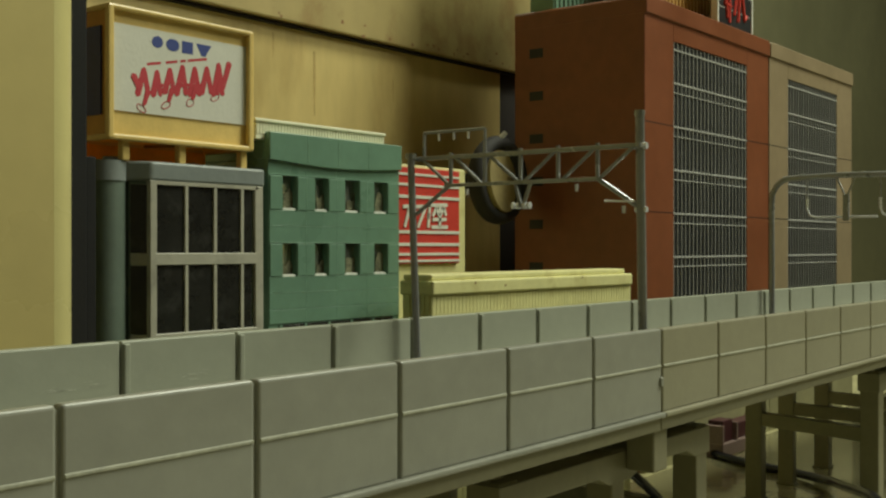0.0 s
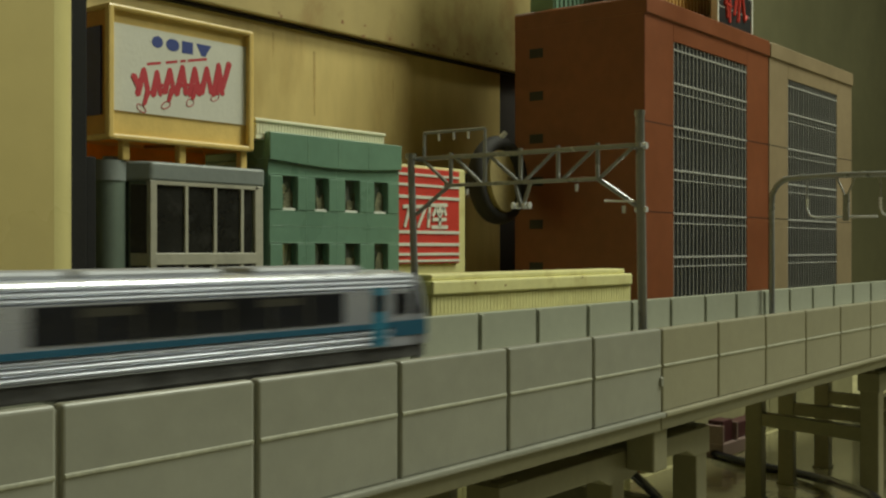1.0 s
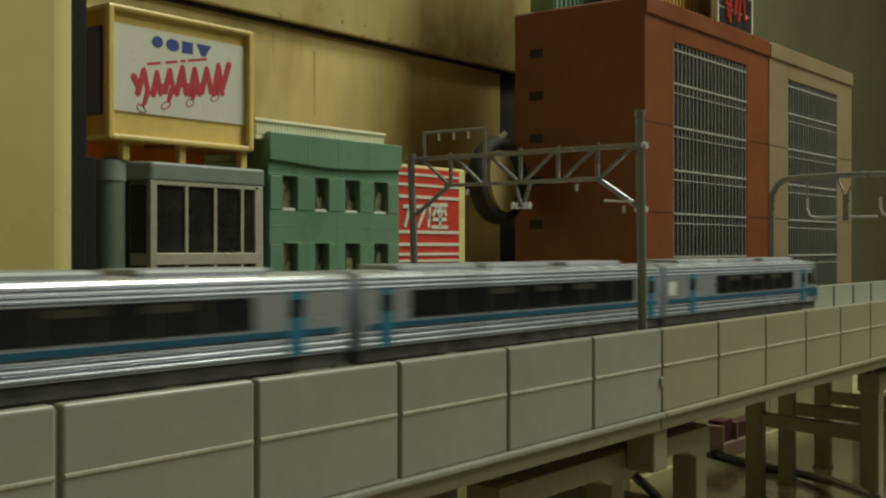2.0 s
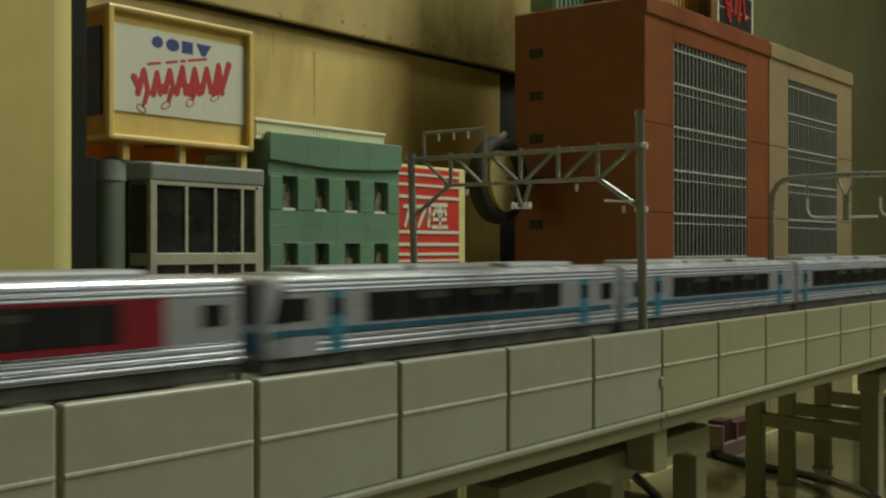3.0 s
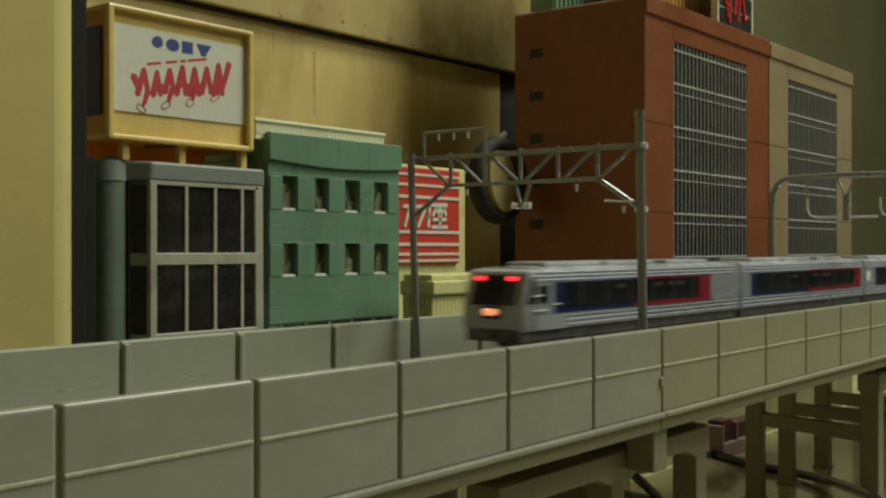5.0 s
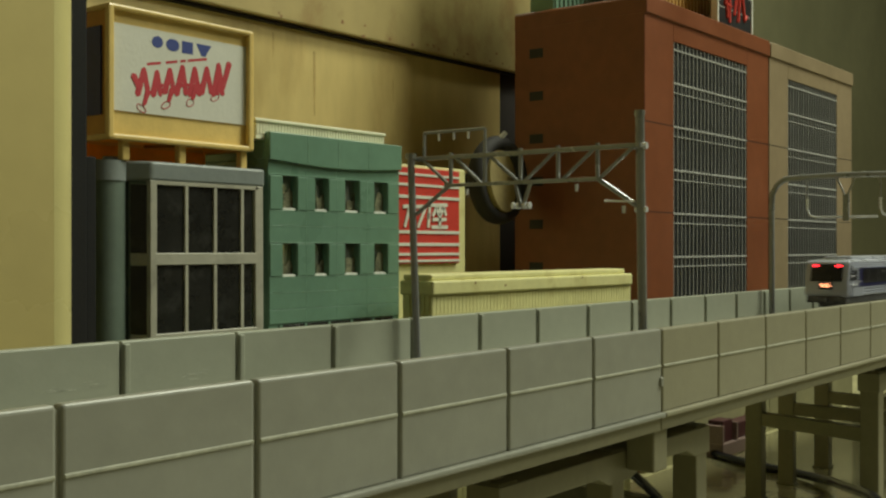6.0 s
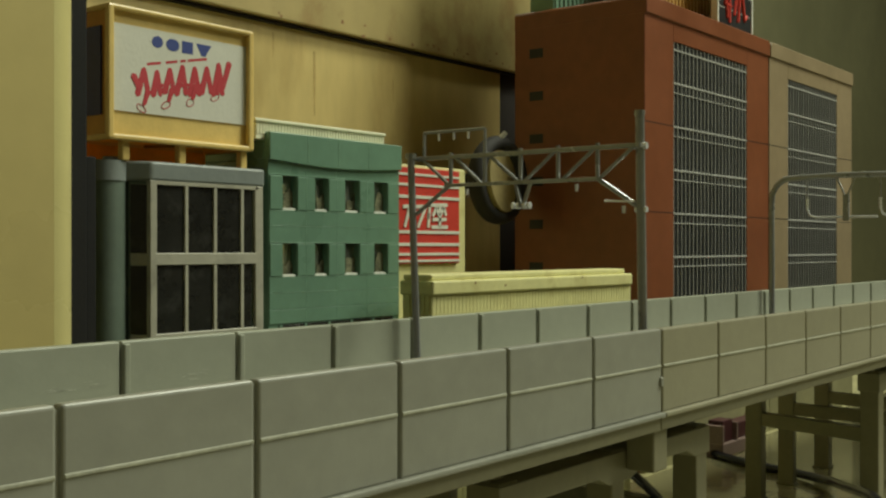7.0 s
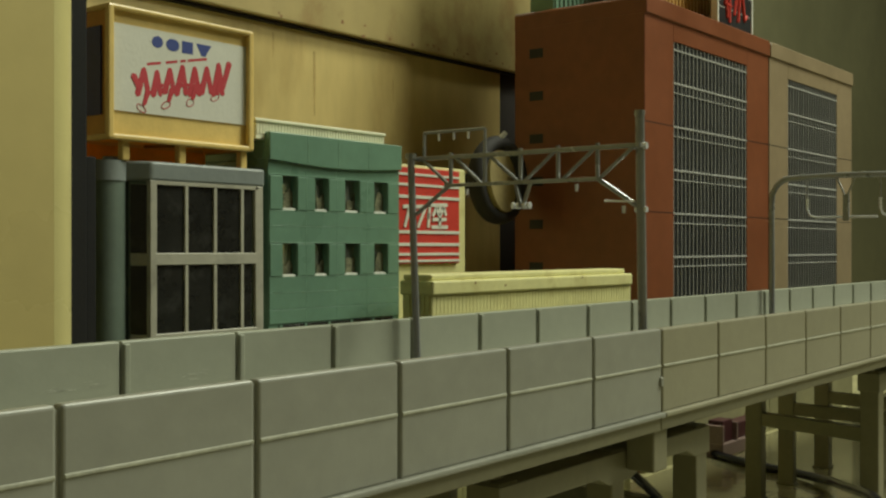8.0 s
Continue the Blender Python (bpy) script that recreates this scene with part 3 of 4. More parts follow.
        flat("tagline_bar", [(a, za), (b, zb), (b, zb + 0.7), (a, za + 0.7)], M_RED, 0.97)

    def stroke(x0, q0, x1, q1, r0, r1, y):
        a, b = Vector((x0, 0, q0)), Vector((x1, 0, q1))
        e = (b - a).normalized()
        n = e.cross(Vector((0, 1, 0)))
        o = [a - n * r0, a - e * r0 * 0.8, a + n * r0, b + n * r1, b + e * r1 * 0.8, b - n * r1]
        flat("brush_stroke", [(q.x, q.z) for q in o], M_RED, y)

    rng = random.Random(8)
    for i in range(7):
        x = 10.0 + i * 4.15
        low, high = 12.6 + 0.115 * (x - 9) + rng.uniform(-0.6, 0.6), 18.0 + 0.2 * (x - 9) + rng.uniform(-0.5, 0.9)
        stroke(x + rng.uniform(-0.4, 0.4), low, x + 1.7, high, 0.95, 0.75, 0.94 - 0.006 * i)
        stroke(x + 1.8, high - 0.6, x + 2.9 + rng.uniform(-0.3, 0.3), low + 0.4, 0.7, 0.8, 0.937 - 0.006 * i)
        if i in (1, 3, 4):
            stroke(x + 0.3, low + 2.2, x + 3.4, low + 2.9, 0.5, 0.5, 0.934 - 0.006 * i)
    stroke(8.4, 17.0, 10.2, 14.0, 0.9, 0.8, 0.88)
    stroke(38.0, 17.2, 40.3, 24.2, 0.75, 0.95, 0.88)
    for i, (x0, z0, lean) in enumerate(((10.8, 8.8, -0.7), (18.6, 10.4, 0.7), (26.6, 11.9, 0.3), (35.2, 14.2, 0.7))):
        stroke(x0 + 0.9, z0 + 1.2, x0 + 2.0, z0 + 4.4, 0.55, 0.8, 0.87 - 0.004 * i)
        ring = blob(x0, z0, 1.25, 1.05, 12, lean)
        for (ax, az), (bx, bz) in zip(ring, ring[1:] + ring[:1]):
            part("outline_stroke", rod((ax, 0.96, az + z), (bx, 0.96, bz + z), 0.12, 5), M_RED, face)
    t.scale = (1.0234, 1.0234, 1.0234)
    return t


def pierced_wall(w, z_rows, cols, z_top, depth, bm=None):
    """Wall along x from 0 to w with openings at cols in each of z_rows."""
    bm = bm or bmesh.new()
    edges = sorted(z_rows)
    z = 0.0
    for z0, z1 in edges:
        box(0, w, 0, depth, z, z0, bm=bm)
        x = 0.0
        for a, b in cols:
            box(x, a, 0, depth, z0, z1, bm=bm)
            x = b
        box(x, w, 0, depth, z0, z1, bm=bm)
        z = z1
    box(0, w, 0, depth, z, z_top, bm=bm)
    return bm


def green_house():
    t = thing("green_model_house", "green plastic model office block with small square windows", "model building", 223.4, 240, 0)
    w = 59.5
    cols = [(5.7, 11.5), (19.4, 25.1), (32.9, 39.4), (46.9, 53.3)]
    rows = [(116.3, 126.7), (96.3, 106.4)]
    front = pierced_wall(w, rows, cols, 131.5, 2.2)
    part("front_wall", front, M_GREEN, t)
    part("shop_front", box(4, w - 3, -0.6, 0.3, 2, 82, 0.2), M_DARKGLASS, t, "dark shop front")
    for i in range(6):
        part("shop_mullion", box(4 + i * 10.3, 5 + i * 10.3, -0.9, 0.2, 2, 82, 0.1), M_GREEN, t)
    back = pierced_wall(w, rows, cols, 131.5, 2.2)
    bmesh.ops.translate(back, verts=back.verts, vec=(0, 33, 0))
    part("back_wall", back, M_GREEN, t)
    part("side_wall", box(0, 2, 2.2, 33, 0, 131.5), M_GREEN, t)
    part("side_wall", box(w - 2, w, 2.2, 33, 0, 131.5), M_GREEN, t)
    part("roof", box(0.3, w - 0.3, 0.3, 35, 131.4, 137, 0.3), M_GREEN, t)
    n = 24
    arch = [(-0.3, 139.4), (-0.3, 131.2)] + [(-0.3 + (w + 0.6) * i / n, 131.2 - 1.5 * math.sin(math.pi * i / n) * 0.9) for i in range(1, n)] + [(w + 0.3, 131.2), (w + 0.3, 139.4)]
    part("parapet_band", prism(arch[::-1], -1.1, 1.6, bevel=0.25), M_GREEN, t)
    for x in (15.4, 29.0, 43.2):
        part("band_joint", box(x - 0.12, x + 0.12, -1.18, -0.9, 130.4, 139.2, 0.04, 1), M_GREEN2, t)
    for x0, x1 in ((-0.3, 1.2), (w - 1.2, w + 0.3)):
        part("parapet_side", box(x0, x1, 1.6, 35, 131.3, 139.4, 0.3), M_GREEN, t)
    # raised facade panels between the joints
    xs = [0.15, 5.7, 11.5, 19.4, 25.1, 32.9, 39.4, 46.9, 53.3, w - 0.15]
    tiles_x = [0.15, 15.4, 29.0, 43.2, w - 0.15]
    for z0, z1 in rows:
        for a, b in ((0, 1), (2, 3), (4, 5), (6, 7), (8, 9)):
            part("facade_panel", box(xs[a] + 0.12, xs[b] - 0.12, -0.45, 0.2, z0 + 0.1, z1 - 0.1, 0.2, 1), M_GREEN, t)
        for lo, hi in ((z0 - 4.6, z0 - 0.04), (z0 - 9.7, z0 - 4.7), (z0 - 14.0, z0 - 9.8))[:2 if z0 > 100 else 3]:
            for a, b in zip(tiles_x, tiles_x[1:]):
                if lo > 0:
                    part("facade_panel", box(a + 0.03, b - 0.03, -0.3, 0.2, lo, hi + 0.03, 0.08, 1), M_GREEN, t)
        for a, b in cols:
            part("window_sill", box(a + 0.3, b - 0.3, 0.1, 2.0, z0 - 0.05, z0 + 0.7, 0.1, 1), M_WHITE, t, "pale window sill")
            part("window_glazing", box(a - 0.2, b + 0.2, 2.3, 2.5, z0 - 0.2, z1 + 0.2), M_PANE, t).visible_shadow = False
    # raised moulding lines between the facade panels
    for x in (15.4, 29.0, 43.2):
        for z0, z1, y in ((127.0, 130.2, -0.05), (116.3, 126.8, -0.5), (106.6, 116.2, -0.36), (96.3, 106.4, -0.5), (82.5, 96.2, -0.36)):
            part("joint_ridge", box(x - 0.1, x + 0.1, y, y + 0.25, z0, z1, 0.04, 1), M_GREEN2, t)
    for z in (127.0, 116.2, 111.6, 106.6, 96.2, 91.6):
        part("joint_ridge", box(0.3, w - 0.3, -0.37, -0.2, z - 0.1, z + 0.1, 0.04, 1), M_GREEN2, t)
    # clear plastic window inserts standing crooked behind the openings
    rng = random.Random(11)
    for z0, z1 in rows:
        for a, b in cols:
            h = [rng.uniform(2.2, 6.4) for _ in range(4)]
            u = rng.uniform(0.2, 0.45)
            xs_in = [a + (u + (0.97 - u) * k / 3) * (b - a) for k in range(4)]
            outline = [(xs_in[0], z0 + 0.68)] + [(q, z0 + 0.9 + v) for q, v in zip(xs_in, h)] + [(xs_in[-1], z0 + 0.68)]
            part("window_insert", prism(outline, 1.5, 1.8), M_INSERT, t, "crooked pale plastic window insert")
    part("floor_slab", box(2, w - 2, 2.6, 33, 108.5, 110, 0), M_GREEN, t)
    part("floor_slab", box(2, w - 2, 2.6, 33, 88.5, 90, 0), M_GREEN, t)
    trim = box(-4, 53, 1.2, 30, 137, 142.4, 0.3)
    part("roof_trim", trim, M_CREAM, t, "cream ribbed roof edge")
    ribs = bmesh.new()
    for i in range(46):
        x = -3.6 + i * 1.24
        box(x, x + 0.85, 1.02, 1.4, 138.6, 142.2, bm=ribs)
    for i in range(22):
        y = 2 + i * 1.24
        box(-4.35, -3.9, y, y + 0.85, 138.6, 142.2, bm=ribs)
    part("trim_ribs", ribs, M_CREAM, t)
    part("trim_cap", box(-4.6, 53.6, 0.5, 30.4, 142.2, 143.2, 0.25), M_CREAM, t)
    return t


def sign_house():
    t = thing("sign_model_house", "cream plastic model house front with a red striped sign", "model building", 300, 270, 0)
    part("body", box(0, 61.8, 1, 16, 0, 137.2, 0.6), M_LOW, t)
    part("sign_board", box(2, 56, -0.3, 1.2, 98.8, 136, 0.2), M_SIGNRED, t, "red sign board with cream stripes")
    for z, h in ((133.4, 0.8), (129.4, 0.9), (124.8, 1.1), (111.2, 1.1), (106.4, 1.1), (102.6, 1.0), (100.0, 0.8)):
        part("stripe", box(2.1, 55.9, -0.65, -0.25, z - h * 0.62, z + h * 0.5, 0.05, 1), M_SIGNW, t)
    # cream characters as plain strokes
    # the later two stand closer together
    for x0, z0, x1, z1 in ((19.5, 120.8, 27, 121.2), (24.5, 123.4, 20.5, 113), (26.5, 121, 25.5, 113.4), (31.8, 121, 38, 121.2), (37.8, 121, 33.0, 113),
                           (39.6, 121.8, 51.5, 122.2), (40.4, 122, 39.4, 113), (44.5, 121, 42.2, 117.5), (44.5, 121, 46, 118), (49.2, 121, 47.2, 117.8), (49.2, 121, 50.8, 118),
                           (42, 116.2, 51, 116.4), (46.8, 121.5, 46.8, 113.4), (41.4, 113.2, 51.8, 113.3)):
        close = 3.9 if x0 > 30 else -0.6
        a, b = Vector((x0 - close, 0, z0)), Vector((x1 - close, 0, z1))
        n = (b - a).normalized().cross(Vector((0, 1, 0))) * 0.72
        part("character_stroke", prism([(q.x, q.z) for q in (a - n, a + n, b + n, b - n)], -0.7, -0.25), M_SIGNW, t)
    return t


def low_house():
    t = thing("low_model_shed", "pale yellow plastic low model shed with ribbed walls", "model building", 269.6, 215, 0)
    L, d = 131, 13.5
    part("wall", box(0.8, L - 0.8, 0.8, d - 0.8, 0, 91), M_LOW, t)
    ribs = bmesh.new()
    for i in range(66):
        x = 1.2 + i * 1.97
        box(x, x + 1.72, 0.68, 1.0, 0, 90.2, bm=ribs)
    for i in range(5):
        y = 1.6 + i * 1.97
        box(0.3, 1.0, y, y + 1.1, 0, 90.2, bm=ribs)
    part("wall_ribs", ribs, M_LOW, t)
    for x, z in ((22.5, 93.4), (91.0, 93.9), (40.0, 92.2)):
        part("dirt_spot", rod((x, -0.36, z), (x, -0.46, z), 0.45, 7), M_RUST, t)
    part("cornice", box(0, L, -0.4, d, 89.9, 94.6, 0.7), M_LOW, t)
    part("roof", box(1.2, L - 3.5, 1.2, d - 0.4, 94.4, 96.6, 0.7, 3), M_LOW, t)
    return t


def tower(name, label, x, w, material, slots):
    t = thing(name, label, "model building", x, 240, 0)
    D, H = 73.0, 221.0
    g0, g1 = w * 0.2, w * 0.795
    gz = 205.6
    part("pier_wall", box(0, g0, 0, D, 0, H - 6, 0.5), material, t)
    part("pier_wall", box(g1, w, 0, D, 0, H - 6, 0.5), material, t)
    part("core_wall", box(g0 - 0.2, g1 + 0.2, 1.6, D - 0.2, 0, H - 6), material, t)
    part("head_wall", box(g0 - 0.2, g1 + 0.2, 0.02, 2.0, gz, H - 6), material, t)
    part("roof_cap", prism([(0, H - 6.4), (w, H - 6.4), (w, H + 1), (w - 1.5, H + 2.4), (1.5, H + 2.4), (0, H + 1)], -1.1, D + 0.3, bevel=0.6), material, t)
    part("grid_panel", box(g0 + 0.1, g1 - 0.1, 0.9, 1.7, 54, gz), M_GRID, t, "black window grid panel")
    # added panel, pale like the lit floor glimpsed between the piers
    part("lit_floor_panel", box(-0.4, w + 0.4, -0.5, 1.7, 0, 54, 0.3), M_FLOOR_LIT, t, "added olive panel in place of the lit floor")
    fin = mesh_of("fin", box(-0.31, 0.31, 0.35, 1.0, 56, gz - 0.3, 0.12, 1), M_FIN)
    for i in range(21):
        piece("fin", fin, t, g0 + 0.9 + i * (g1 - g0 - 1.8) / 20)
    for i in range(10):
        for z, h in ((185.3 - 21.2 * i, 0.5), (180.6 - 21.2 * i, 0.27)):
            if z > 56:
                part("grid_bar", box(g0 + 0.1, g1 - 0.1, 0.15, 0.95, z - h, z + h, 0.1, 1), M_FIN, t)
    part("grid_bar", box(g0 + 0.1, g1 - 0.1, 0.15, 0.95, 201.2, 202.0), M_FIN, t)
    if slots:
        for i in range(8):
            z = 202 - 21.3 * i
            part("side_window", box(-0.15, 0.6, 56.0, 64, z - 2.3, z + 2.3, 0.1, 1), M_GRID, t)
    for z in (164.2, 122, 79):
        part("seam", box(-0.06, g0 - 0.3, -0.06, 0.3, z - 0.2, z + 0.2), M_GRID, t)
        part("seam", box(g1 + 0.3, w - 0.1, -0.06, 0.3, z - 0.2, z + 0.2), M_GRID, t)
    return t


def neon_sign():
    t = thing("neon_sign", "black model sign with red strokes on the tower roof", "sign", 553, 246, 223.2)
    part("panel", box(0.8, 47, 0, 3, 0, 52, 0.3), M_GRID, t)
    for x in (0, 46.4):
        part("frame_post", box(x, x + 1.6, -0.6, 3.4, 0, 53, 0.3), M_WHITE, t)
    for z in (2, 12, 22, 32):
        part("grid_line", box(1.2, 46.6, -0.15, 0.2, z, z + 0.5), M_FIN, t)
    for x0, z0, x1, z1 in ((10, 24, 13, 7), (16, 24, 16, 5), (9, 15, 18, 14), (22, 10, 25, 21), (27, 23, 31, 20), (29, 20, 27, 7), (33, 22, 36, 9), (36, 9, 39, 12)):
        part("neon_stroke", rod((x0, -0.3, z0), (x1, -0.3, z1), 1.0, 6), M_SIGNRED, t)
    return t


def ribbed_block(name, label, x, y, z, w, d, h, material):
    t = thing(name, label, "model building", x, y, z)
    part("body", box(0, w, 0, d, 0, h, 0.4), material, t)
    n = int(w / 4)
    for i in range(n):
        xx = (i + 0.25) * w / n
        part("rib", box(xx, xx + 1.8, -0.8, 0.2, 0, h - 0.5, 0.2, 1), material, t)
    return t


def wall_wheel():
    t = thing("wall_wheel", "yellow round disc in a black rubber ring on the board", "wheel", 431, 303, 137.5)
    bm = bmesh.new()
    n, k = 40, 12
    rings = [[bm.verts.new(((17.6 + 3.8 * math.cos(2 * math.pi * j / k)) * math.cos(2 * math.pi * i / n), 4.5 * math.sin(2 * math.pi * j / k),
                            (17.6 + 3.8 * math.cos(2 * math.pi * j / k)) * math.sin(2 * math.pi * i / n))) for j in range(k)] for i in range(n)]
    for i in range(n):
        for j in range(k):
            bm.faces.new((rings[i][j], rings[i][(j + 1) % k], rings[(i + 1) % n][(j + 1) % k], rings[(i + 1) % n][j]))
    bmesh.ops.recalc_face_normals(bm, faces=bm.faces[:])
    part("tyre", bm, M_RUBBER, t, "black rubber ring", smooth=True)
    part("disc", rod((1.2, -3, 0.6), (0, 4, 0), 16.0, 40), M_DISC, t)
    part("axle", rod((0, 3, 0), (0, 57.2, 0), 4, 16), M_RUBBER, t)
    part("valve", rod((-2, -2, 19.5), (0, -4.4, 22.6), 1.3, 10), M_COPPER, t, "small grey metal stub")
    return t


M_PANE = glass("clear_pane", (0.85, 0.9, 0.82))
grey_house()
advert_box()
green_house()
sign_house()
low_house()
tower("brown_model_tower", "red-brown plastic model tower with a black window grid", 459.5, 150.7, M_BROWN, True)
tower("tan_model_tower", "tan plastic model tower with a black window grid", 611.6, 147, M_TAN, False)
neon_sign()
ribbed_block("ochre_roof_block", "ochre ribbed plastic block on the tower roof", 506, 262, 223.2, 90, 20, 80, M_ORANGE)
ribbed_block("green_model_block", "dull green ribbed block on the tower roof", 463, 292, 223.2, 86, 14, 95, M_GREEN)
wall_wheel()


def floor_clutter():
    t = thing("black_cable", "glossy black cable lying on the board", "cable", 0, 0, 0)
    part("sheath", tube([(545, 238, 2.0), (519, 233, 2.0), (503, 207, 2.0), (495, 184, 2.2), (477, 160, 4.0), (444, 142, 9.5), (416, 128, 14.5), (382, 112, 19), (345, 92, 15), (300, 60, 4), (270, 40, 2.0), (200, 0, 2.0), (120, -60, 2.0)], 2.0, 12), M_CABLE, t, smooth=True)
    w = thing("feeder_wire", "thin black feeder wire running down from the viaduct", "wire", 0, 0, 0)
    part("sheath", tube([(232, 142, 62.8), (248, 141, 54), (261, 140, 45), (276, 140, 35.6), (300, 141, 20), (322, 144, 5), (340, 150, 1.3), (385, 165, 1.3)], 1.3, 10), M_CABLE, w, smooth=True)
    b = thing("pink_tray", "dull pink plastic tray with dark blocks on the board", "tray", 516, 226, 0)
    part("tray", box(0, 54, 0, 11, 0, 7, 0.6), M_PINK, b)
    part("block", box(4, 16, 2, 10, 6.8, 18, 0.5), M_MAROON, b)
    part("block", box(22, 50, 2, 10, 6.8, 15, 0.5), M_MAROON, b)
    for x in (0.4, 17.6, 51.6):
        part("upright", box(x, x + 2.0, 0.4, 10.6, 6.8, 16, 0.3), M_PINK, b)


floor_clutter()

# ---- train ----
CAR = 138.0
BODY = 135.0
TRACK_Y = 162.6
RAIL_Z = DECK + 5.3


def bogie(parent, x):
    b = part("bogie", box(x - 10, x + 10, -6.6, 6.6, 2.2, 4.4, 0.4), M_UNDER, parent)
    for dx in (-6.5, 6.5):
        for y in (-4.5, 4.5):
            part("wheel", rod((x + dx, y - 0.9, 2.8), (x + dx, y + 0.9, 2.8), 2.8, 14), M_UNDER, b)
    for s in (-7.2, 7.2):
        part("side_frame", box(x - 9, x + 9, s - 0.6, s + 0.6, 2.0, 5.0, 0.5), M_UNDER, b)


def car(kind, win=(25, 121), bands=(), smalls=(), sticker=False, tail=False, nose=False, cab_back=False):
    """Rail car, x from 0 (front end) to -BODY, z from the rail top."""
    if kind == "blue":
        label = "silver model rail car with a blue waist stripe"
    else:
        label = "silver model rail car with navy and red window bands"
    t = thing("train_car", label, "train car", 0, 0, 0, group="model train cars")
    hw = 9.6
    # ribbed side section: y, z outline
    side = [(9.0, 7.3)]
    for i in range(3):
        z = 7.5 + i * 1.25
        side += [(9.15, z), (9.58, z + 0.3), (9.62, z + 0.7), (9.15, z + 1.1)]
    side += [(9.6, 11.4), (9.6, 19.5)]
    for i in range(3):
        z, y = 19.6 + i * 1.0, 9.6 - 0.16 * i
        side += [(y - 0.45, z), (y, z + 0.3), (y, z + 0.5), (y - 0.5, z + 0.9)]
    side += [(8.9, 22.7)]
    outline = [(-y, z) for y, z in side[::-1]] + side
    cab_front, cab_rear = (6.0 if nose else 0.6), (6.0 if tail or cab_back else 0.6)
    part("body", prism(outline, -BODY + cab_rear, -cab_front, axis="x"), M_STEEL, t)
    cabs = [(0.0, 1)] if nose else []
    cabs += [(-BODY, -1)] if tail or cab_back else []
    for x, o in cabs:
        lean = 0.35 if cab_back else 1.0
        rake = [(x - o * 6.2, 7.0), (x - o * 0.5, 7.0), (x - o * 0.2, 9.0), (x - o * 0.4, 13.2), (x - o * 2.9 * lean, 21.6), (x - o * (1.0 + 2.9 * lean), 22.7), (x - o * 6.2, 23.1)]
        part("cab_shell", prism(rake, -9.5, 9.5, bevel=0.9), M_CAB, t, smooth_angle=True)
    roof = [(-9.0, 22.4)] + [(-9.0 * math.cos(a * math.pi / 12), 22.4 + 1.2 * math.sin(a * math.pi / 12) ** 0.8) for a in range(1, 12)] + [(9.0, 22.4)]
    part("roof", prism(roof, -BODY + cab_rear + 0.2, -cab_front - 0.2, axis="x"), M_ROOF, t)
    for x in (-34, -72, -104):
        part("roof_unit", box(x - 15, x + 15, -6.2, 6.2, 23.0, 24.7, 0.7, 2), M_ACUNIT, t, "grey rooftop air conditioner")
    part("underframe", box(-BODY + 0.8, -0.8, -8.6, 8.6, 4.4, 7.6, 0.3), M_UNDER, t)
    for x in (-50, -66, -82):
        part("equipment_box", box(x - 6, x + 6, -8.2, 8.2, 2.6, 5.4, 0.4), M_UNDER, t)
    bogie(t, -22)
    bogie(t, -BODY + 22)
    part("coupler", box(-BODY - 3.0, -BODY + 3, -1.2, 1.2, 5.0, 6.6, 0.3), M_UNDER, t)
    for s in (-1, 1):
        def plate(name, x0, x1, z0, z1, m, proud=0.12, label=""):
            y0, y1 = sorted((s * 9.4, s * (9.6 + proud)))
            part(name, box(-x1, -x0, y0, y1, z0, z1), m, t, label)
        if sticker:
            plate("sticker", 128.2, 133.2, 13.6, 17.9, M_PAPER, 0.16)
        for k in range(1, 7):
            x = win[0] + k * (win[1] - win[0]) / 7
            plate("window_post", x - 0.35, x + 0.35, 13.0, 19.1, M_GLINT_POST, 0.22)
        # smooth cab skirts over the ribs
        if nose:
            plate("cab_side", 6.2, 14, 7.3, 11.2, M_CAB, 0.06)
            plate("nose_stripe", 1.2, 13, 9.4, 12.7, M_TBLUE, 0.18)
        if tail or cab_back:
            plate("cab_side", 114 if tail else 120, BODY - 6.2, 7.3, 11.2, M_CAB, 0.06)
        if kind == "blue":
            plate("window_band", win[0], win[1], 13.2, 19.2, M_TGLASS)
            plate("waist_stripe", 3, BODY - 2, 11.35, 12.5, M_TBLUE, 0.14)
            for x in bands:
                plate("door_band", x - 1.8, x + 1.8, 7.6, 20.0, M_TTEAL, 0.2)
                plate("door_window", x - 1.5, x + 1.5, 15.0, 18.4, M_TGLASS, 0.3)
            for a, b in smalls:
                plate("small_window", a, b, 14.2, 18.6, M_TGLASS)
            # reflections along the upper glass, as thin paler plates
            for x in (40, 58, 78):
                plate("glass_glint", x, x + 11, 17.3, 18.7, M_GLINT_POST, 0.14)
        else:
            mid = (win[0] + win[1]) / 2 + 4
            plate("red_band", win[0], mid, 11.4, 19.5, M_TRED, 0.10)
            plate("navy_band", mid, win[1], 11.4, 19.5, M_TNAVY, 0.10)
            plate("window_band", win[0] + 9, win[1] - 5, 12.8, 19.2, M_TGLASS, 0.2)
            plate("top_stripe", win[0], mid, 19.45, 19.75, M_TRED, 0.15)
            for a, b in smalls:
                plate("small_window", a, b, 14.4, 18.2, M_TGLASS, 0.14)
            if tail:
                plate("cab_window", 123, 127.5, 14.2, 18.6, M_TGLASS, 0.14)
                plate("handrail", 126, 130.5, 16.0, 16.35, M_PAPER, 0.35)
                plate("handrail", 117.5, 121, 13.6, 13.9, M_PAPER, 0.35)
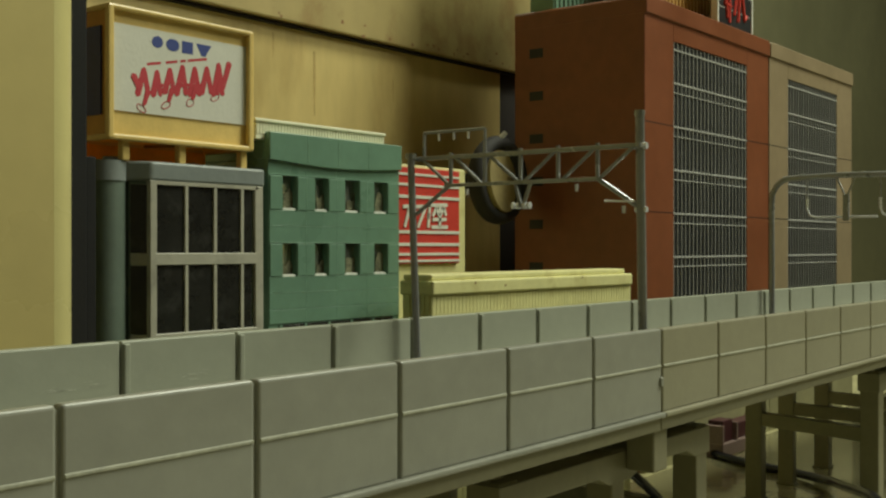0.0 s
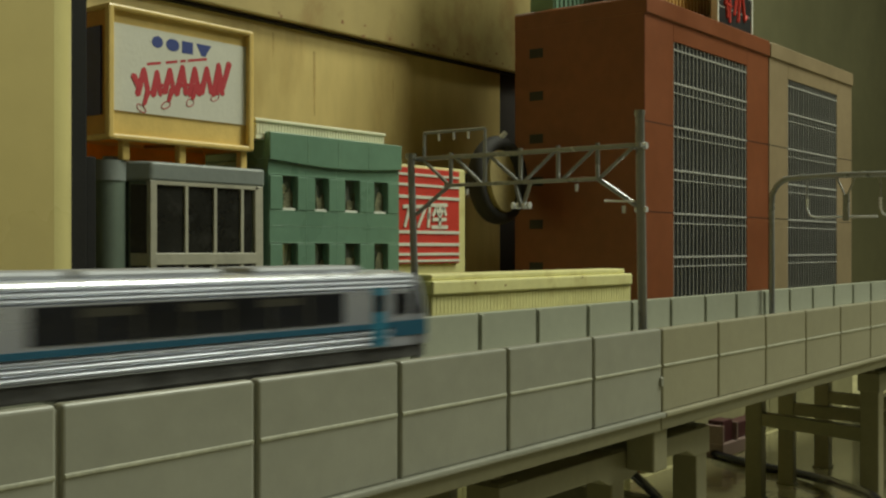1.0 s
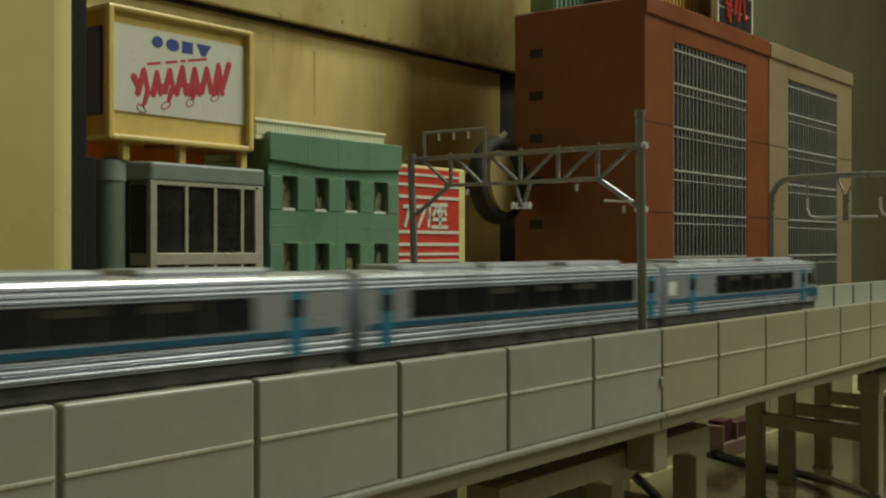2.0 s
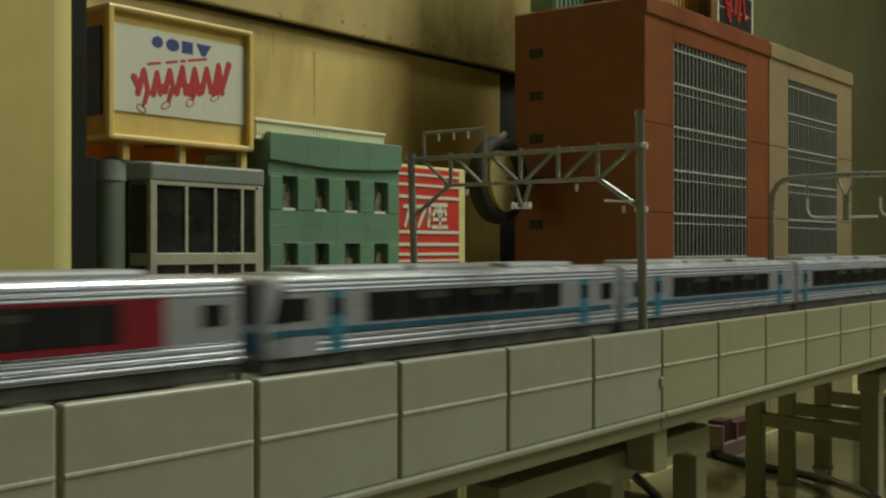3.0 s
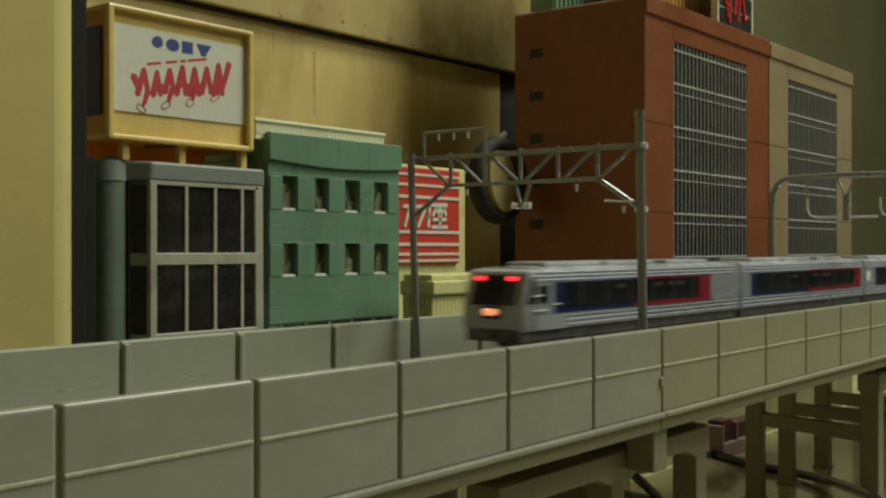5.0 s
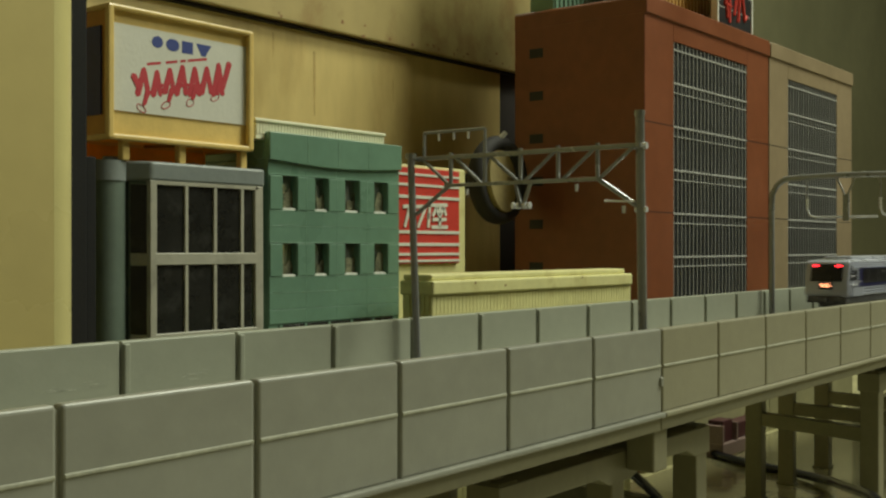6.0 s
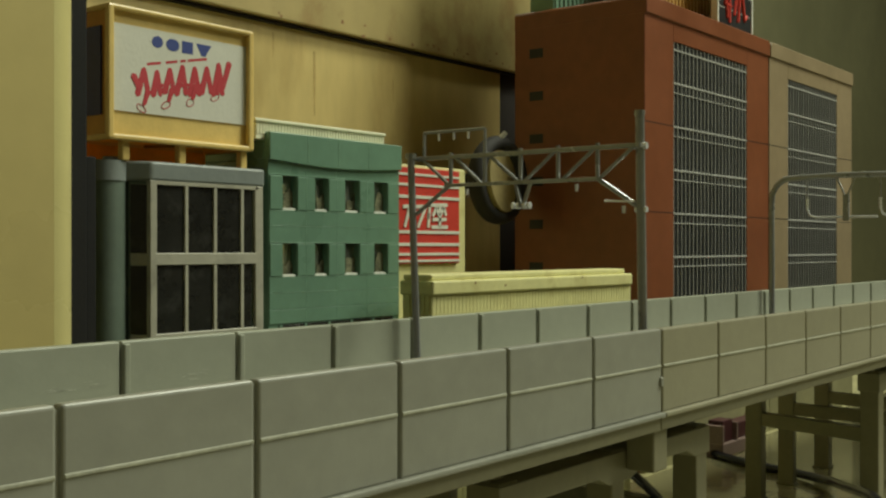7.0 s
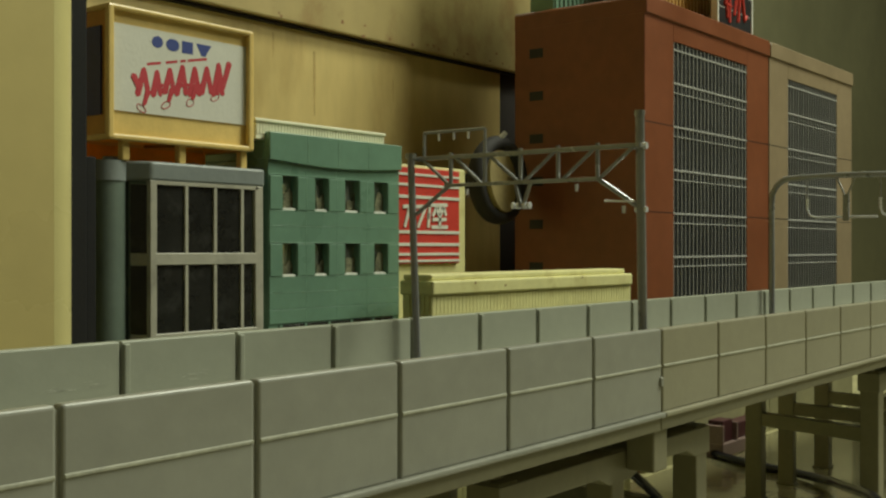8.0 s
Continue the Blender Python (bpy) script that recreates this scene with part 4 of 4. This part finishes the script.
                plate("handrail", 123.5, 130, 12.2, 12.5, M_PAPER, 0.3)
            # shorter painted reflections on the red cars' glass
            for x in (44, 51, 59, 82):
                plate("glass_glint", x, x + 5, 17.0, 18.2, M_GLINT_POST, 0.24)
    # ends
    for end in (0, 1):
        x = -0.3 if end == 0 else -BODY + 0.3
        o = 1 if end == 0 else -1
        cab = (end == 0 and nose) or (end == 1 and (tail or cab_back))
        x0, x1 = sorted((x, x - o * 1.2))
        if not cab:
            part("end_wall", box(x0, x1, -9.2, 9.2, 6.8, 22.5, 0.6), M_STEEL, t)
        if cab:
            e = 0.0 if end == 0 else -BODY
            x0, x1 = sorted((x - o * 0.5, x + o * 0.35))
            lean = 0.35 if cab_back else 1.0
            glass_front = [(e - o * 0.25, 13.8), (e - o * 2.7 * lean, 21.4), (e - o * (0.9 + 2.7 * lean), 21.2), (e - o * 1.2, 13.6)]
            part("windscreen", prism(glass_front, -6.9, 6.9), M_TGLASS, t, "black glazed raked cab front")
            for y in (-9.56, 9.16):
                part("quarter_window", prism([(e - o * 2.2, 14.0), (e - o * 4.4, 20.6), (e - o * 6.0, 20.6), (e - o * 6.0, 14.0)], y, y + 0.4), M_TGLASS, t)
            part("cab_skirt", box(x0, x1, -6.8, 6.8, 4.6, 7.4, 0.5), M_UNDER, t)
            part("end_coupler", box(*sorted((e - o * 1.0, e + o * 2.2)), -1.3, 1.3, 4.8, 6.4, 0.3), M_UNDER, t)
            x0, x1 = sorted((x, x + o * 0.7))
            if tail:
                xt = e - o * 2.3
                for y in (-5.0, 5.0):
                    part("tail_lamp", box(*sorted((xt - o * 0.6, xt + o * 0.6)), y - 1.4, y + 1.4, 20.1, 21.1, 0.2), G_RED, t, "glowing red tail lamp")
                part("lower_lamp", box(x0, x1, -2.5, 2.5, 10.9, 13.2, 0.3), G_WARM, t, "glowing warm white lamp")
                part("lamp_panel", box(min(x0, x1), x1 - 0.3 if o > 0 else x1, -2.9, 2.9, 10.3, 13.5, 0.2), M_TGLASS, t)
            else:
                part("nose_band", box(x0, x1, -8.2, 8.2, 8.4, 12.4, 0.4), M_TBLUE, t)
        else:
            x0, x1 = sorted((x - o * 0.5, x + o * 0.9))
            part("gangway", box(x0, x1, -4.0, 4.0, 6.8, 19.5, 0.4), M_UNDER, t)
    return t


TRAIN = [car("blue", (27.8, 98), (17, 116), ((7.5, 12),), sticker=True, nose=True), car("blue", (17, 119), (6.5, 127), ()), car("blue", (26, 104), (15, 114), ((124, 129),)),
         car("blue", (30, 106), (18, 115), ((123, 131), (3, 9)), cab_back=True),
         car("red", (17.6, 120), (), ((4.5, 9.5),), sticker=True), car("red", (4, 127)), car("red", (24, 120), tail=True)]
SPEED = 0.2505
SLACK = (0, 0, 0.6, 1.8, 3.8, 3.0, 1.9)     # play in the couplers, in millimetres
FRONT_AT_START = -0.0595


def motions():
    for i, c in enumerate(TRAIN):
        rows = []
        for k in range(17):
            t = k * 0.5
            x = FRONT_AT_START + SPEED * t - (i * CAR + SLACK[i]) * MM
            rows.append((t, pose(x, TRACK_Y * MM, RAIL_Z * MM)))
        walk(c, rows)


motions()
